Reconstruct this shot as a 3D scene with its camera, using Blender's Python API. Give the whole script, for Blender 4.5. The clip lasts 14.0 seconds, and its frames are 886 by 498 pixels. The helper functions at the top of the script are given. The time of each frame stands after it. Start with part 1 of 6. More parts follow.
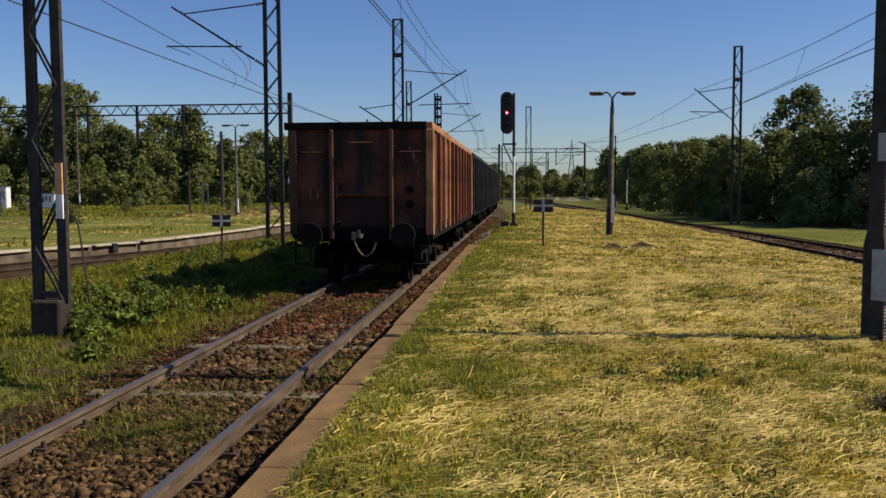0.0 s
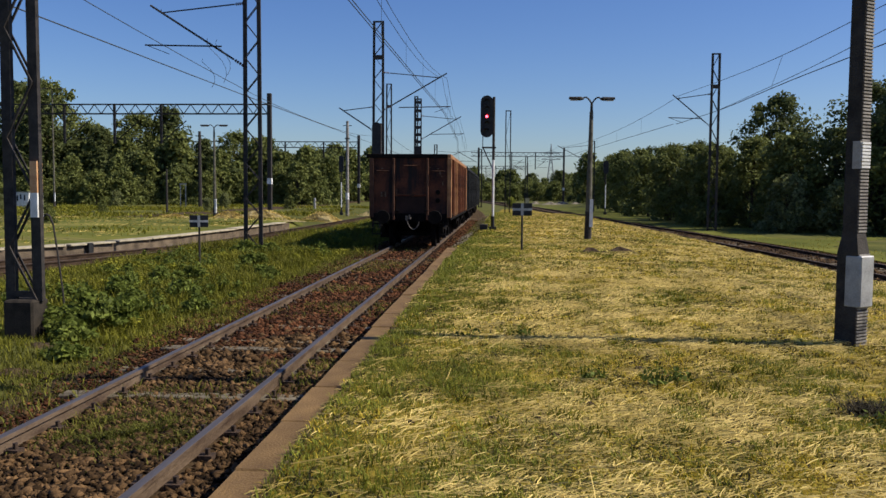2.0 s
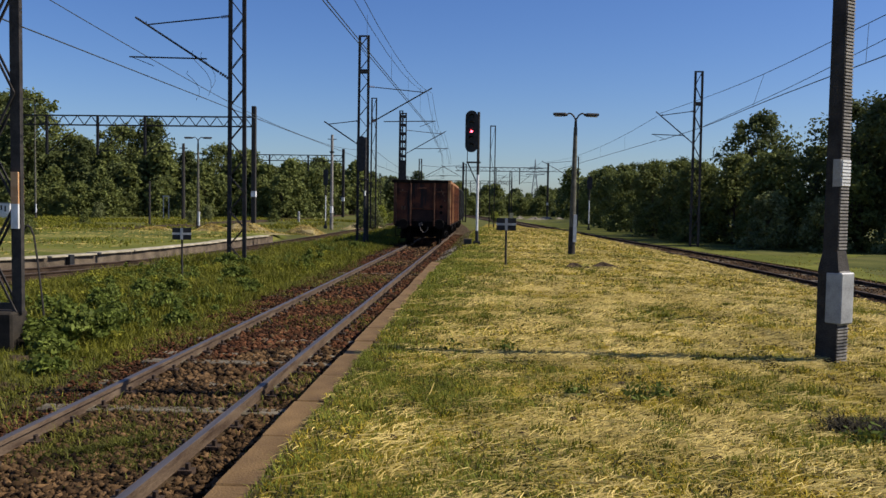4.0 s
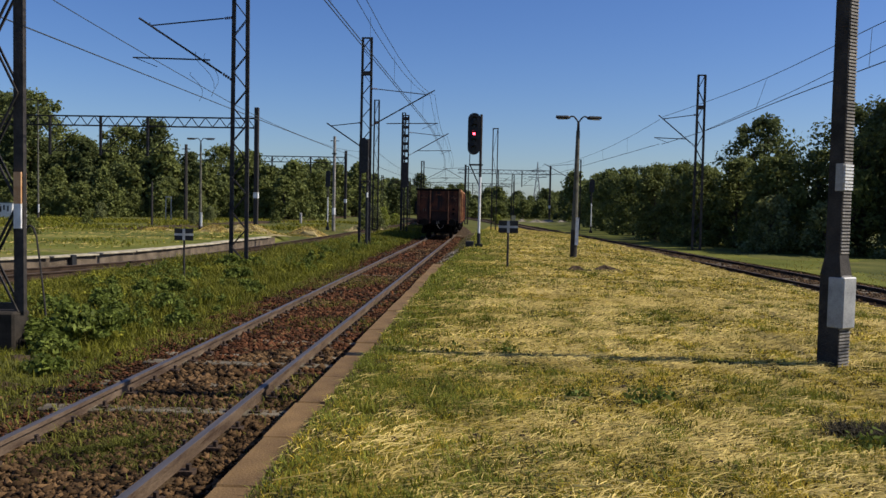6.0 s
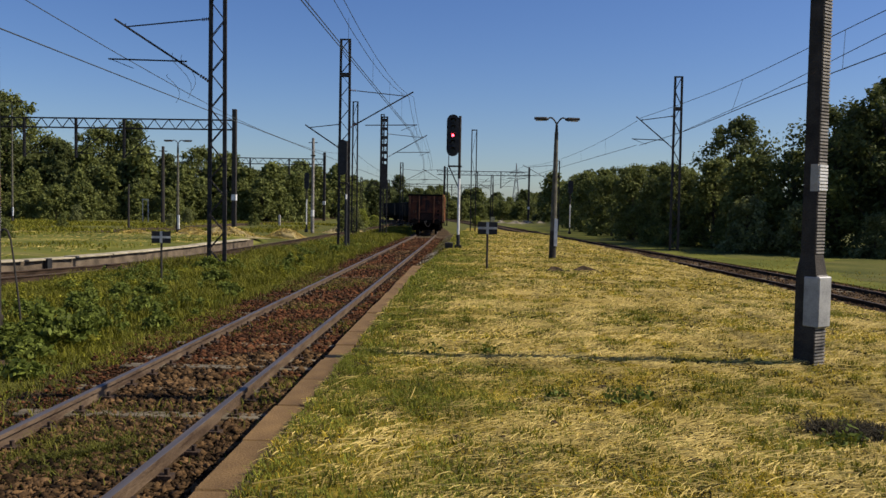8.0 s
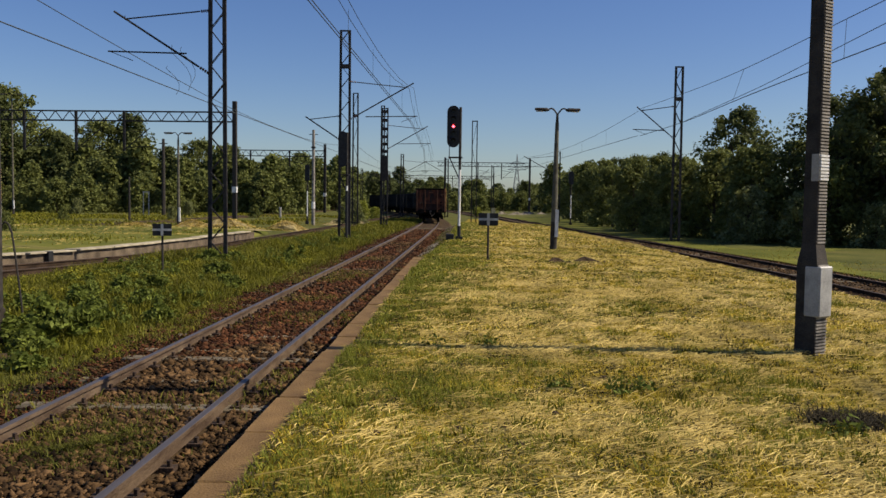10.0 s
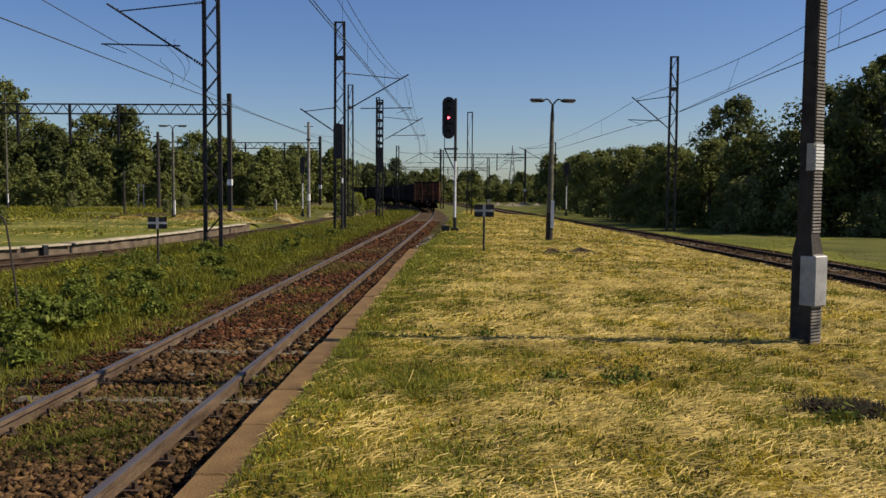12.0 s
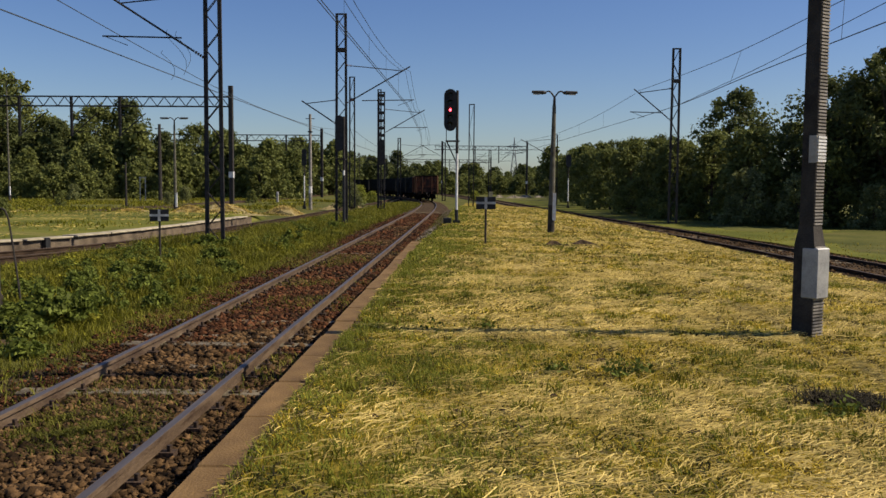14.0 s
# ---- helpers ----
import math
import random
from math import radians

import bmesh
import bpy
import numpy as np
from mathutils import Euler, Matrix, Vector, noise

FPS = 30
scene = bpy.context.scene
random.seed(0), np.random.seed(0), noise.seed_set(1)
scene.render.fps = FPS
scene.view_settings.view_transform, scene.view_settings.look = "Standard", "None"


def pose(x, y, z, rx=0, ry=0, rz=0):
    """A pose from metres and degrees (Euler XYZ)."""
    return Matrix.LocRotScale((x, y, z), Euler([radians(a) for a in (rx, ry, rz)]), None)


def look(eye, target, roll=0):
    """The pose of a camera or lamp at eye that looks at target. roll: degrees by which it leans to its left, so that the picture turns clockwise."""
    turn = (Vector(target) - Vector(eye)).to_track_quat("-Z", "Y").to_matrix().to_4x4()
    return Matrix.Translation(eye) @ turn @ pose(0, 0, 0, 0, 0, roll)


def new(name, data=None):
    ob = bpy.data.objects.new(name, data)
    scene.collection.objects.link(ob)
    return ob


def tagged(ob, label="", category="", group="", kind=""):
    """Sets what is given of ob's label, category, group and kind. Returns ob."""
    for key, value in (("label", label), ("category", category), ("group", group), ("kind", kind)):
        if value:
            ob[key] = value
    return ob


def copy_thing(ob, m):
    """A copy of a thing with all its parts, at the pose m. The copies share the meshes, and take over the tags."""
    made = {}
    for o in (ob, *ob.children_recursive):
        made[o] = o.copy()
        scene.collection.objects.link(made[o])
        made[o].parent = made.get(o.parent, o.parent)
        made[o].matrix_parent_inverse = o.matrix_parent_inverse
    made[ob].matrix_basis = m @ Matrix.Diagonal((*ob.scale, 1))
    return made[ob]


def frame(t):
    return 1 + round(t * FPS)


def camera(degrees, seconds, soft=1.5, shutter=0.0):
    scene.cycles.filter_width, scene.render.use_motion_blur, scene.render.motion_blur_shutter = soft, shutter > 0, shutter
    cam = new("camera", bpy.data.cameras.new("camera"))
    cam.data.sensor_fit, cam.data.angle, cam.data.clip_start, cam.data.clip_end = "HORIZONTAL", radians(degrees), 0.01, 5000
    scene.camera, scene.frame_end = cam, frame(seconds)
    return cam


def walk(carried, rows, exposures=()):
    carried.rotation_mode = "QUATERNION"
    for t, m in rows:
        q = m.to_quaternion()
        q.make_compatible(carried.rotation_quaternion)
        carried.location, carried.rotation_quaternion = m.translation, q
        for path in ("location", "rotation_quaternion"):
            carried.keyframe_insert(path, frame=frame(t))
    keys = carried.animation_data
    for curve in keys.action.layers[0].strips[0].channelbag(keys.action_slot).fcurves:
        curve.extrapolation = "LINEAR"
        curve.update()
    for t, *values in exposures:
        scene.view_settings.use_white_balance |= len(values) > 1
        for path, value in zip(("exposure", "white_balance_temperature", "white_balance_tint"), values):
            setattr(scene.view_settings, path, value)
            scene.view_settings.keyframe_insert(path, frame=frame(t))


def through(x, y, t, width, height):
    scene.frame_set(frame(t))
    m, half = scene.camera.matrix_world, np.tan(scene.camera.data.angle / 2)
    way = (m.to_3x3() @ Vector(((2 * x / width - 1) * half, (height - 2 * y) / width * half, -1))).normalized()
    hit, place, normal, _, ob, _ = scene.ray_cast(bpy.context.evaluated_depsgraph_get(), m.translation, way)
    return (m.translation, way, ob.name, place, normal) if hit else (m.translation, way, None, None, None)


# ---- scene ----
# Rail head z = 0, the main track runs along +y, the camera stands on the low platform.
EYE = (0.0, 0.0, 1.9)
# white balance and exposure drift: seconds, kelvin, stops
EYE_TINT = ((0.0, 6560, 0.21), (1.5, 6320, 0.22), (3.0, 6080, 0.21), (6.5, 6080, 0.14), (7.5, 6260, 0.14), (8.5, 6600, 0.14), (11.0, 6780, 0.14), (14.0, 6840, 0.14))
cam = camera(55.0, 14.0, soft=1.5)
walk(cam, [(t, pose(*EYE, 90 + pitch, roll, yaw)) for t, yaw, pitch, roll in (
    (0.0, 5.243, -3.999, 0.195), (0.5, 5.088, -3.477, 0.191), (1.0, 3.941, -3.179, -0.646), (1.5, 4.517, -3.103, -0.376),
    (2.0, 3.859, -3.807, -0.427), (2.5, 3.472, -3.365, -0.472), (3.0, 3.036, -3.045, -0.619), (5.5, 2.841, -2.737, -1.045),
    (6.0, 2.948, -2.688, -1.188), (6.5, 2.785, -2.744, -1.314), (7.0, 2.54, -2.514, -1.257), (7.5, 2.377, -2.61, -0.7),
    (8.0, 1.551, -2.559, -0.98), (8.5, 1.964, -3.036, -0.693), (8.7, 1.68, -3.145, -0.95), (11.0, 1.529, -3.133, -0.593), (11.5, 1.361, -3.575, -0.567),
    (12.0, 1.307, -3.704, -0.421), (12.5, 1.333, -3.735, -0.53), (13.0, 1.372, -3.843, -0.554), (13.5, 1.226, -3.962, -0.553),
    (14.0, 1.422, -4.22, -0.408))],
    exposures=[(t, lift, k + 70, 13.0) for t, k, lift in EYE_TINT])

# ---- daylight: mid-height sun from the +x side, a little behind the camera ----
SUN_UP, SUN_BACK = radians(43.5), radians(0.9)
sun_way = Vector((math.cos(SUN_UP) * math.cos(SUN_BACK), -math.cos(SUN_UP) * math.sin(SUN_BACK), math.sin(SUN_UP)))
sun = new("sun", bpy.data.lights.new("sun", "SUN"))
sun.data.energy, sun.data.angle, sun.data.color = 5.0, radians(0.53), (1.0, 0.92, 0.76)
sun.matrix_world = look(sun_way * 50, (0, 0, 0))
world = bpy.data.worlds.new("world")
scene.world = world
world.use_nodes = True
sky = world.node_tree.nodes.new("ShaderNodeTexSky")
sky.sky_type, sky.sun_disc = "NISHITA", False
sky.sun_elevation, sky.sun_rotation = SUN_UP, radians(90.9)
sky.air_density, sky.dust_density, sky.ozone_density = 1.0, 0.7, 6.0
clear = world.node_tree.nodes.new("ShaderNodeHueSaturation")
clear.inputs["Saturation"].default_value = 1.15
clear.inputs["Hue"].default_value = 0.512
world.node_tree.links.new(sky.outputs[0], clear.inputs["Color"])
world.node_tree.links.new(clear.outputs[0], world.node_tree.nodes["Background"].inputs[0])
world.node_tree.nodes["Background"].inputs[1].default_value = 0.094
scene.view_settings.exposure = 0.0


# ---- materials ----
def mat(name, dark, light, scale=8.0, rough=0.85, metal=0.0, bump=0.3, fine=60.0, per="", spread=0.25, stretch=(1, 1, 1), spec=0.3, streak=None):
    """Two colours mixed by coarse and fine noise, relief from the fine one. per: '', 'object' or 'island' brightness variation."""
    m = bpy.data.materials.new(name)
    m.use_nodes = True
    n, l = m.node_tree.nodes, m.node_tree.links
    b = n["Principled BSDF"]
    tc, mp = n.new("ShaderNodeTexCoord"), n.new("ShaderNodeMapping")
    mp.inputs["Scale"].default_value = stretch
    l.new(tc.outputs["Object"], mp.inputs["Vector"])
    a, f = n.new("ShaderNodeTexNoise"), n.new("ShaderNodeTexNoise")
    a.inputs["Scale"].default_value, a.inputs["Detail"].default_value = scale, 5
    f.inputs["Scale"].default_value, f.inputs["Detail"].default_value = fine, 3
    l.new(mp.outputs[0], a.inputs["Vector"])
    l.new(mp.outputs[0], f.inputs["Vector"])
    add = n.new("ShaderNodeMath")
    add.operation = "MULTIPLY_ADD"
    add.inputs[1].default_value = 0.4
    l.new(f.outputs["Fac"], add.inputs[0])
    l.new(a.outputs["Fac"], add.inputs[2])
    ramp = n.new("ShaderNodeValToRGB")
    ramp.color_ramp.elements[0].position, ramp.color_ramp.elements[1].position = 0.5, 0.9
    ramp.color_ramp.elements[0].color, ramp.color_ramp.elements[1].color = (*dark, 1), (*light, 1)
    l.new(add.outputs[0], ramp.inputs[0])
    colour = ramp.outputs[0]
    if streak:
        w, r2, mx = n.new("ShaderNodeTexNoise"), n.new("ShaderNodeValToRGB"), n.new("ShaderNodeMix")
        m2 = n.new("ShaderNodeMapping")
        m2.inputs["Scale"].default_value = streak[1]
        l.new(tc.outputs["Object"], m2.inputs["Vector"])
        l.new(m2.outputs[0], w.inputs["Vector"])
        w.inputs["Scale"].default_value, w.inputs["Detail"].default_value = 1.0, 4
        r2.color_ramp.elements[0].position, r2.color_ramp.elements[1].position = streak[2], streak[2] + 0.12
        l.new(w.outputs["Fac"], r2.inputs[0])
        mx.data_type = "RGBA"
        l.new(r2.outputs[0], mx.inputs["Factor"])
        l.new(colour, mx.inputs["A"])
        mx.inputs["B"].default_value = (*streak[0], 1)
        colour = mx.outputs["Result"]
    if per:
        info = n.new("ShaderNodeObjectInfo" if per == "object" else "ShaderNodeNewGeometry")
        mr, hsv = n.new("ShaderNodeMapRange"), n.new("ShaderNodeHueSaturation")
        mr.inputs["To Min"].default_value, mr.inputs["To Max"].default_value = 1 - spread, 1 + spread
        l.new(info.outputs["Random" if per == "object" else "Random Per Island"], mr.inputs["Value"])
        l.new(mr.outputs[0], hsv.inputs["Value"])
        l.new(colour, hsv.inputs["Color"])
        colour = hsv.outputs[0]
    l.new(colour, b.inputs["Base Color"])
    b.inputs["Roughness"].default_value, b.inputs["Metallic"].default_value = rough, metal
    b.inputs["Specular IOR Level"].default_value = spec
    if bump:
        bp = n.new("ShaderNodeBump")
        bp.inputs["Strength"].default_value, bp.inputs["Distance"].default_value = bump, 0.02
        l.new(f.outputs["Fac"], bp.inputs["Height"])
        l.new(bp.outputs[0], b.inputs["Normal"])
    return m


def leaf_mat(name, dark, light, through=0.35, spread=0.3):
    """Leaves or blades: brightness varies from island to island, some light passes through."""
    m = mat(name, dark, light, 1.2, 0.6, bump=0, fine=9.0, per="island", spread=spread, spec=0.1)
    n, l = m.node_tree.nodes, m.node_tree.links
    b, out = n["Principled BSDF"], n["Material Output"]
    tr, mx = n.new("ShaderNodeBsdfTranslucent"), n.new("ShaderNodeMixShader")
    l.new(b.inputs["Base Color"].links[0].from_socket, tr.inputs["Color"])
    mx.inputs[0].default_value = through
    l.new(b.outputs[0], mx.inputs[1])
    l.new(tr.outputs[0], mx.inputs[2])
    l.new(mx.outputs[0], out.inputs["Surface"])
    return m


def glow_mat(name, colour, power):
    m = bpy.data.materials.new(name)
    m.use_nodes = True
    b = m.node_tree.nodes["Principled BSDF"]
    b.inputs["Base Color"].default_value = (*colour, 1)
    b.inputs["Emission Color"].default_value = (*colour, 1)
    b.inputs["Emission Strength"].default_value = power
    return m


M_GROUND = mat("meadow", (0.05, 0.06, 0.013), (0.13, 0.125, 0.03), 0.35, 0.95, fine=14, bump=0.6, spec=0.1, streak=((0.13, 0.11, 0.04), (0.08, 0.3, 1), 0.58))
M_PLATFORM = mat("mown_straw_turf", (0.1455, 0.112, 0.01417), (0.3284, 0.2421, 0.03993), 0.9, 0.95, fine=22, bump=0.8, spec=0.1, streak=((0.14, 0.14, 0.022), (0.5, 0.35, 1), 0.57))
M_MOWN = mat("mown_green_turf", (0.05661, 0.0717, 0.01012), (0.1698, 0.1663, 0.02962), 0.22, 0.95, fine=12, bump=0.6, spec=0.1, streak=((0.21, 0.18, 0.055), (0.1, 0.5, 1), 0.6))
M_BALLAST = mat("rusty_ballast", (0.0207, 0.0138, 0.00805), (0.09775, 0.06325, 0.0322), 3, 0.95, fine=45, bump=1.0, spec=0.1, streak=((0.1, 0.09, 0.035), (0.6, 0.5, 1), 0.6))
M_STONE = mat("ballast_stone", (0.0225, 0.01352, 0.00686), (0.1294, 0.07488, 0.03332), 4, 0.95, per="island", spread=0.9, bump=0.4, spec=0.1)
M_RUST_STONE = mat("rust_red_stone", (0.03128, 0.01395, 0.0072), (0.103, 0.0414, 0.018), 4, 0.95, per="island", spread=0.85, bump=0.4, spec=0.1)
M_SLEEPER = mat("weathered_sleeper", (0.07, 0.054, 0.034), (0.26, 0.215, 0.145), 4, 0.9, per="object", stretch=(0.3, 3, 1))
M_RAIL = mat("rusty_rail_web", (0.0595, 0.0357, 0.0221), (0.17, 0.119, 0.0765), 6, 0.75, 0.1, stretch=(1, 0.3, 1))
M_RAILTOP = mat("worn_rail_head", (0.088, 0.07656, 0.0704), (0.154, 0.1338, 0.1276), 3, 0.5, 0.5, bump=0.05, stretch=(8, 0.2, 1))
M_RAILDULL = mat("dull_rusty_rail_head", (0.05, 0.036, 0.026), (0.12, 0.09, 0.07), 3, 0.75, 0.1, bump=0.05)
# Darker than the main web: the right track's shaded rail sides are put in.
M_DULLWEB = mat("dark_rusty_rail_web", (0.02, 0.013, 0.009), (0.07, 0.046, 0.03), 6, 0.9, spec=0.1, stretch=(1, 0.3, 1))
M_CLIP = mat("rusty_fastening", (0.0225, 0.015, 0.0105), (0.0825, 0.051, 0.033), 20, 0.85)
M_SLAB = mat("brown_concrete", (0.1078, 0.06138, 0.02278), (0.2164, 0.1293, 0.0483), 2.5, 0.9, per="object", spread=0.12, bump=0.4, streak=((0.13, 0.085, 0.05), (3, 0.7, 1), 0.6))
M_PALESLAB = mat("pale_concrete", (0.264, 0.2205, 0.1425), (0.506, 0.441, 0.3135), 2.5, 0.9, per="object", spread=0.12)
M_CONCRETE = mat("grey_concrete", (0.16, 0.145, 0.125), (0.34, 0.31, 0.27), 5, 0.9, streak=((0.12, 0.11, 0.09), (6, 6, 0.4), 0.58))
M_PALECON = mat("pale_pole_concrete", (0.3, 0.28, 0.24), (0.5, 0.47, 0.42), 5, 0.9)
M_WHITE = mat("white_paint", (0.55, 0.54, 0.5), (0.8, 0.79, 0.76), 7, 0.6, streak=((0.4, 0.36, 0.3), (10, 10, 1.5), 0.62))
M_BLACK = mat("black_paint", (0.01, 0.01, 0.011), (0.03, 0.03, 0.03), 7, 0.55)
M_MAST = mat("dark_mast_steel", (0.016, 0.014, 0.012), (0.05, 0.042, 0.036), 9, 0.75, 0.0)
M_GREYSTEEL = mat("galvanised_steel", (0.12, 0.125, 0.13), (0.26, 0.27, 0.28), 9, 0.5, 0.4)
M_ORANGE = mat("orange_paint", (0.42, 0.2, 0.08), (0.6, 0.36, 0.18), 9, 0.6)
M_PALEYELLOW = mat("pale_yellow_paint", (0.5, 0.42, 0.16), (0.75, 0.66, 0.35), 9, 0.6)
M_WIRE = mat("oxidised_copper_wire", (0.03, 0.035, 0.035), (0.07, 0.08, 0.08), 9, 0.6, bump=0)
M_INSUL = mat("brown_porcelain", (0.05, 0.025, 0.015), (0.1, 0.05, 0.03), 9, 0.3, bump=0)
M_RUSTBODY = mat("rusted_red_wagon_steel", (0.07267, 0.01407, 0.00432), (0.2223, 0.04733, 0.01242), 1.3, 0.75, fine=14, bump=0.25, per="object", spread=0.45, streak=((0.035, 0.017, 0.012), (5, 5, 0.5), 0.52))
M_RUSTPALE = mat("pale_worn_rust", (0.171, 0.069, 0.0264), (0.418, 0.2116, 0.088), 3, 0.75, bump=0.25, streak=((0.16, 0.06, 0.03), (6, 6, 0.6), 0.6))
M_DARKBODY = mat("dark_blue_wagon_steel", (0.0102, 0.01125, 0.01224), (0.02975, 0.0315, 0.03264), 1.3, 0.9, fine=14, spec=0.1, streak=((0.06, 0.035, 0.025), (5, 5, 0.5), 0.62))
M_UNDER = mat("near_black_wagon_steel", (0.004, 0.0035, 0.003), (0.014, 0.011, 0.009), 5, 0.95, spec=0.1)
M_BARK = mat("grey_brown_bark", (0.035, 0.026, 0.018), (0.11, 0.085, 0.06), 8, 0.95, stretch=(1, 1, 0.3))
M_LEAF = leaf_mat("green_leaves", (0.09616, 0.1144, 0.03042), (0.2051, 0.22, 0.06388))
M_LEAF_DARK = leaf_mat("dark_green_leaves", (0.06731, 0.08359, 0.02738), (0.1411, 0.1584, 0.05324))
M_LEAF_PALE = leaf_mat("grey_green_leaves", (0.115, 0.1323, 0.046), (0.23, 0.2415, 0.09775))
M_LEAF_YELLOW = leaf_mat("yellow_green_leaves", (0.17, 0.2, 0.03), (0.33, 0.34, 0.06))
M_BLADE = leaf_mat("green_blades", (0.1317, 0.1458, 0.0182), (0.2352, 0.2448, 0.0364), 0.3, 0.4)
M_STRAW = leaf_mat("dry_straw", (0.38, 0.283, 0.072), (0.65, 0.493, 0.165), 0.15, 0.4)
M_OLIVE = leaf_mat("olive_blades", (0.3091, 0.2382, 0.01803), (0.541, 0.3993, 0.04637), 0.25, 0.4)
M_WEED = leaf_mat("weed_leaves", (0.075, 0.1, 0.016), (0.17, 0.2, 0.038), 0.3, 0.45)
M_REDLAMP = glow_mat("red_signal_lamp", (1.0, 0.06, 0.09), 9.0)
M_STAINED = mat("stained_block_concrete", (0.012, 0.01, 0.007), (0.045, 0.035, 0.025), 5, 0.95)
M_WALLBROWN = mat("brown_wall_concrete", (0.05852, 0.0437, 0.02964), (0.209, 0.1573, 0.1049), 2, 0.95, bump=0.8, streak=((0.2, 0.165, 0.12), (1, 0.6, 3), 0.62))
# Streaked rust, darker than the sides because the end's shade is put in.
M_ENDRUST = mat("shaded_rust_end", (0.018, 0.007, 0.005), (0.15, 0.044, 0.017), 1.7, 0.75, fine=16, bump=0.3, streak=((0.018, 0.011, 0.009), (4, 4, 0.7), 0.53))
M_LAMPPOST = mat("dark_lamp_post", (0.06, 0.055, 0.04), (0.15, 0.14, 0.105), 5, 0.9)
M_RUBBLE = mat("dusty_rubble", (0.12, 0.1, 0.07), (0.3, 0.26, 0.19), 6, 0.95, per="island", spread=0.4)
M_LENS = mat("dark_lens", (0.01, 0.012, 0.012), (0.02, 0.02, 0.02), 5, 0.15, bump=0)


# ---- mesh helpers ----
def box(bm, x0, x1, y0, y1, z0, z1, m=None):
    v = [bm.verts.new((x, y, z)) for z in (z0, z1) for y in (y0, y1) for x in (x0, x1)]
    if m is not None:
        for w in v:
            w.co = m @ w.co
    for f in ((0, 2, 3, 1), (4, 5, 7, 6), (0, 1, 5, 4), (2, 6, 7, 3), (0, 4, 6, 2), (1, 3, 7, 5)):
        bm.faces.new([v[i] for i in f])
    return bm


def tube(bm, a, b, r, r2=None, sides=8):
    """A closed rod from a to b."""
    a, b = Vector(a), Vector(b)
    q = (b - a).to_track_quat("Z", "Y").to_matrix()
    rings = []
    for p, rr in ((a, r), (b, r if r2 is None else r2)):
        rings.append([bm.verts.new(p + q @ Vector((rr * math.cos(2 * math.pi * i / sides), rr * math.sin(2 * math.pi * i / sides), 0))) for i in range(sides)])
    for i in range(sides):
        bm.faces.new((rings[0][i], rings[0][(i + 1) % sides], rings[1][(i + 1) % sides], rings[1][i]))
    bm.faces.new(rings[0][::-1])
    bm.faces.new(rings[1])
    return bm


def bar(bm, a, b, w, t=None):
    """A square bar from a to b."""
    a, b = Vector(a), Vector(b)
    d = b - a
    m = Matrix.Translation(a) @ d.to_track_quat("Z", "Y").to_matrix().to_4x4()
    t = t or w
    return box(bm, -w / 2, w / 2, -t / 2, t / 2, 0, d.length, m)


def finish(name, bm, material, bevel=0.0):
    me = bpy.data.meshes.new(name)
    if bevel:
        bmesh.ops.bevel(bm, geom=[e for e in bm.edges], offset=bevel, segments=1, affect="EDGES", clamp_overlap=True)
    bmesh.ops.recalc_face_normals(bm, faces=bm.faces)
    bm.to_mesh(me)
    bm.free()
    me.materials.append(material)
    return me


def part(name, bm, material, parent, label="", bevel=0.0):
    ob = new(name, finish(name, bm, material, bevel))
    ob.parent = parent
    return tagged(ob, label)


def thing(name, at, label, category, group="", kind="", rz=0):
    ob = new(name)
    ob.empty_display_size = 0.2
    ob.matrix_basis = pose(*at, 0, 0, rz)
    return tagged(ob, label, category, group, kind)


def sheet(name, verts, faces, material, smooth=True):
    me = bpy.data.meshes.new(name)
    me.from_pydata([tuple(v) for v in verts], [], [tuple(f) for f in faces])
    me.materials.append(material)
    if smooth:
        me.polygons.foreach_set("use_smooth", [True] * len(me.polygons))
    return new(name, me)


rng = np.random.default_rng(7)
LATTICE = rng.random((256, 256))


def field(x, y):
    """Smooth value noise in 0..1 at numpy positions."""
    x, y = np.asarray(x, float), np.asarray(y, float)
    i, j = np.floor(x).astype(int), np.floor(y).astype(int)
    u, v = x - i, y - j
    u, v = u * u * (3 - 2 * u), v * v * (3 - 2 * v)
    g = lambda a, b: LATTICE[a % 256, b % 256]
    return (g(i, j) * (1 - u) + g(i + 1, j) * u) * (1 - v) + (g(i, j + 1) * (1 - u) + g(i + 1, j + 1) * u) * v


# ---- the plan: centre lines of the tracks ----
MAIN_X, BEND_Y, BEND_RATE, BEND_MAX = -3.06, 44.0, 4.05e-5, 1 / 220


def run_line(step=0.5, length=420.0):
    """The main track's course: straight, then a bend to the left that tightens slowly."""
    out, x, y, a = [], MAIN_X, -60.0, 0.0
    for k in range(int((length + 60) / step)):
        out.append((x, y, math.degrees(a)))
        a += min(BEND_MAX, max(0.0, BEND_RATE * (-60 + step * (k + 0.5) - BEND_Y))) * step
        x, y = x - math.sin(a) * step, y + math.cos(a) * step
    return np.array(out)


COURSE = run_line()


def main_line(s):
    """Place and heading (degrees) at distance s along the main track."""
    u = (s + 60) / 0.5
    k = int(u)
    a, b, u = COURSE[k], COURSE[k + 1], u - k
    return tuple(float(v) for v in a + (b - a) * u)


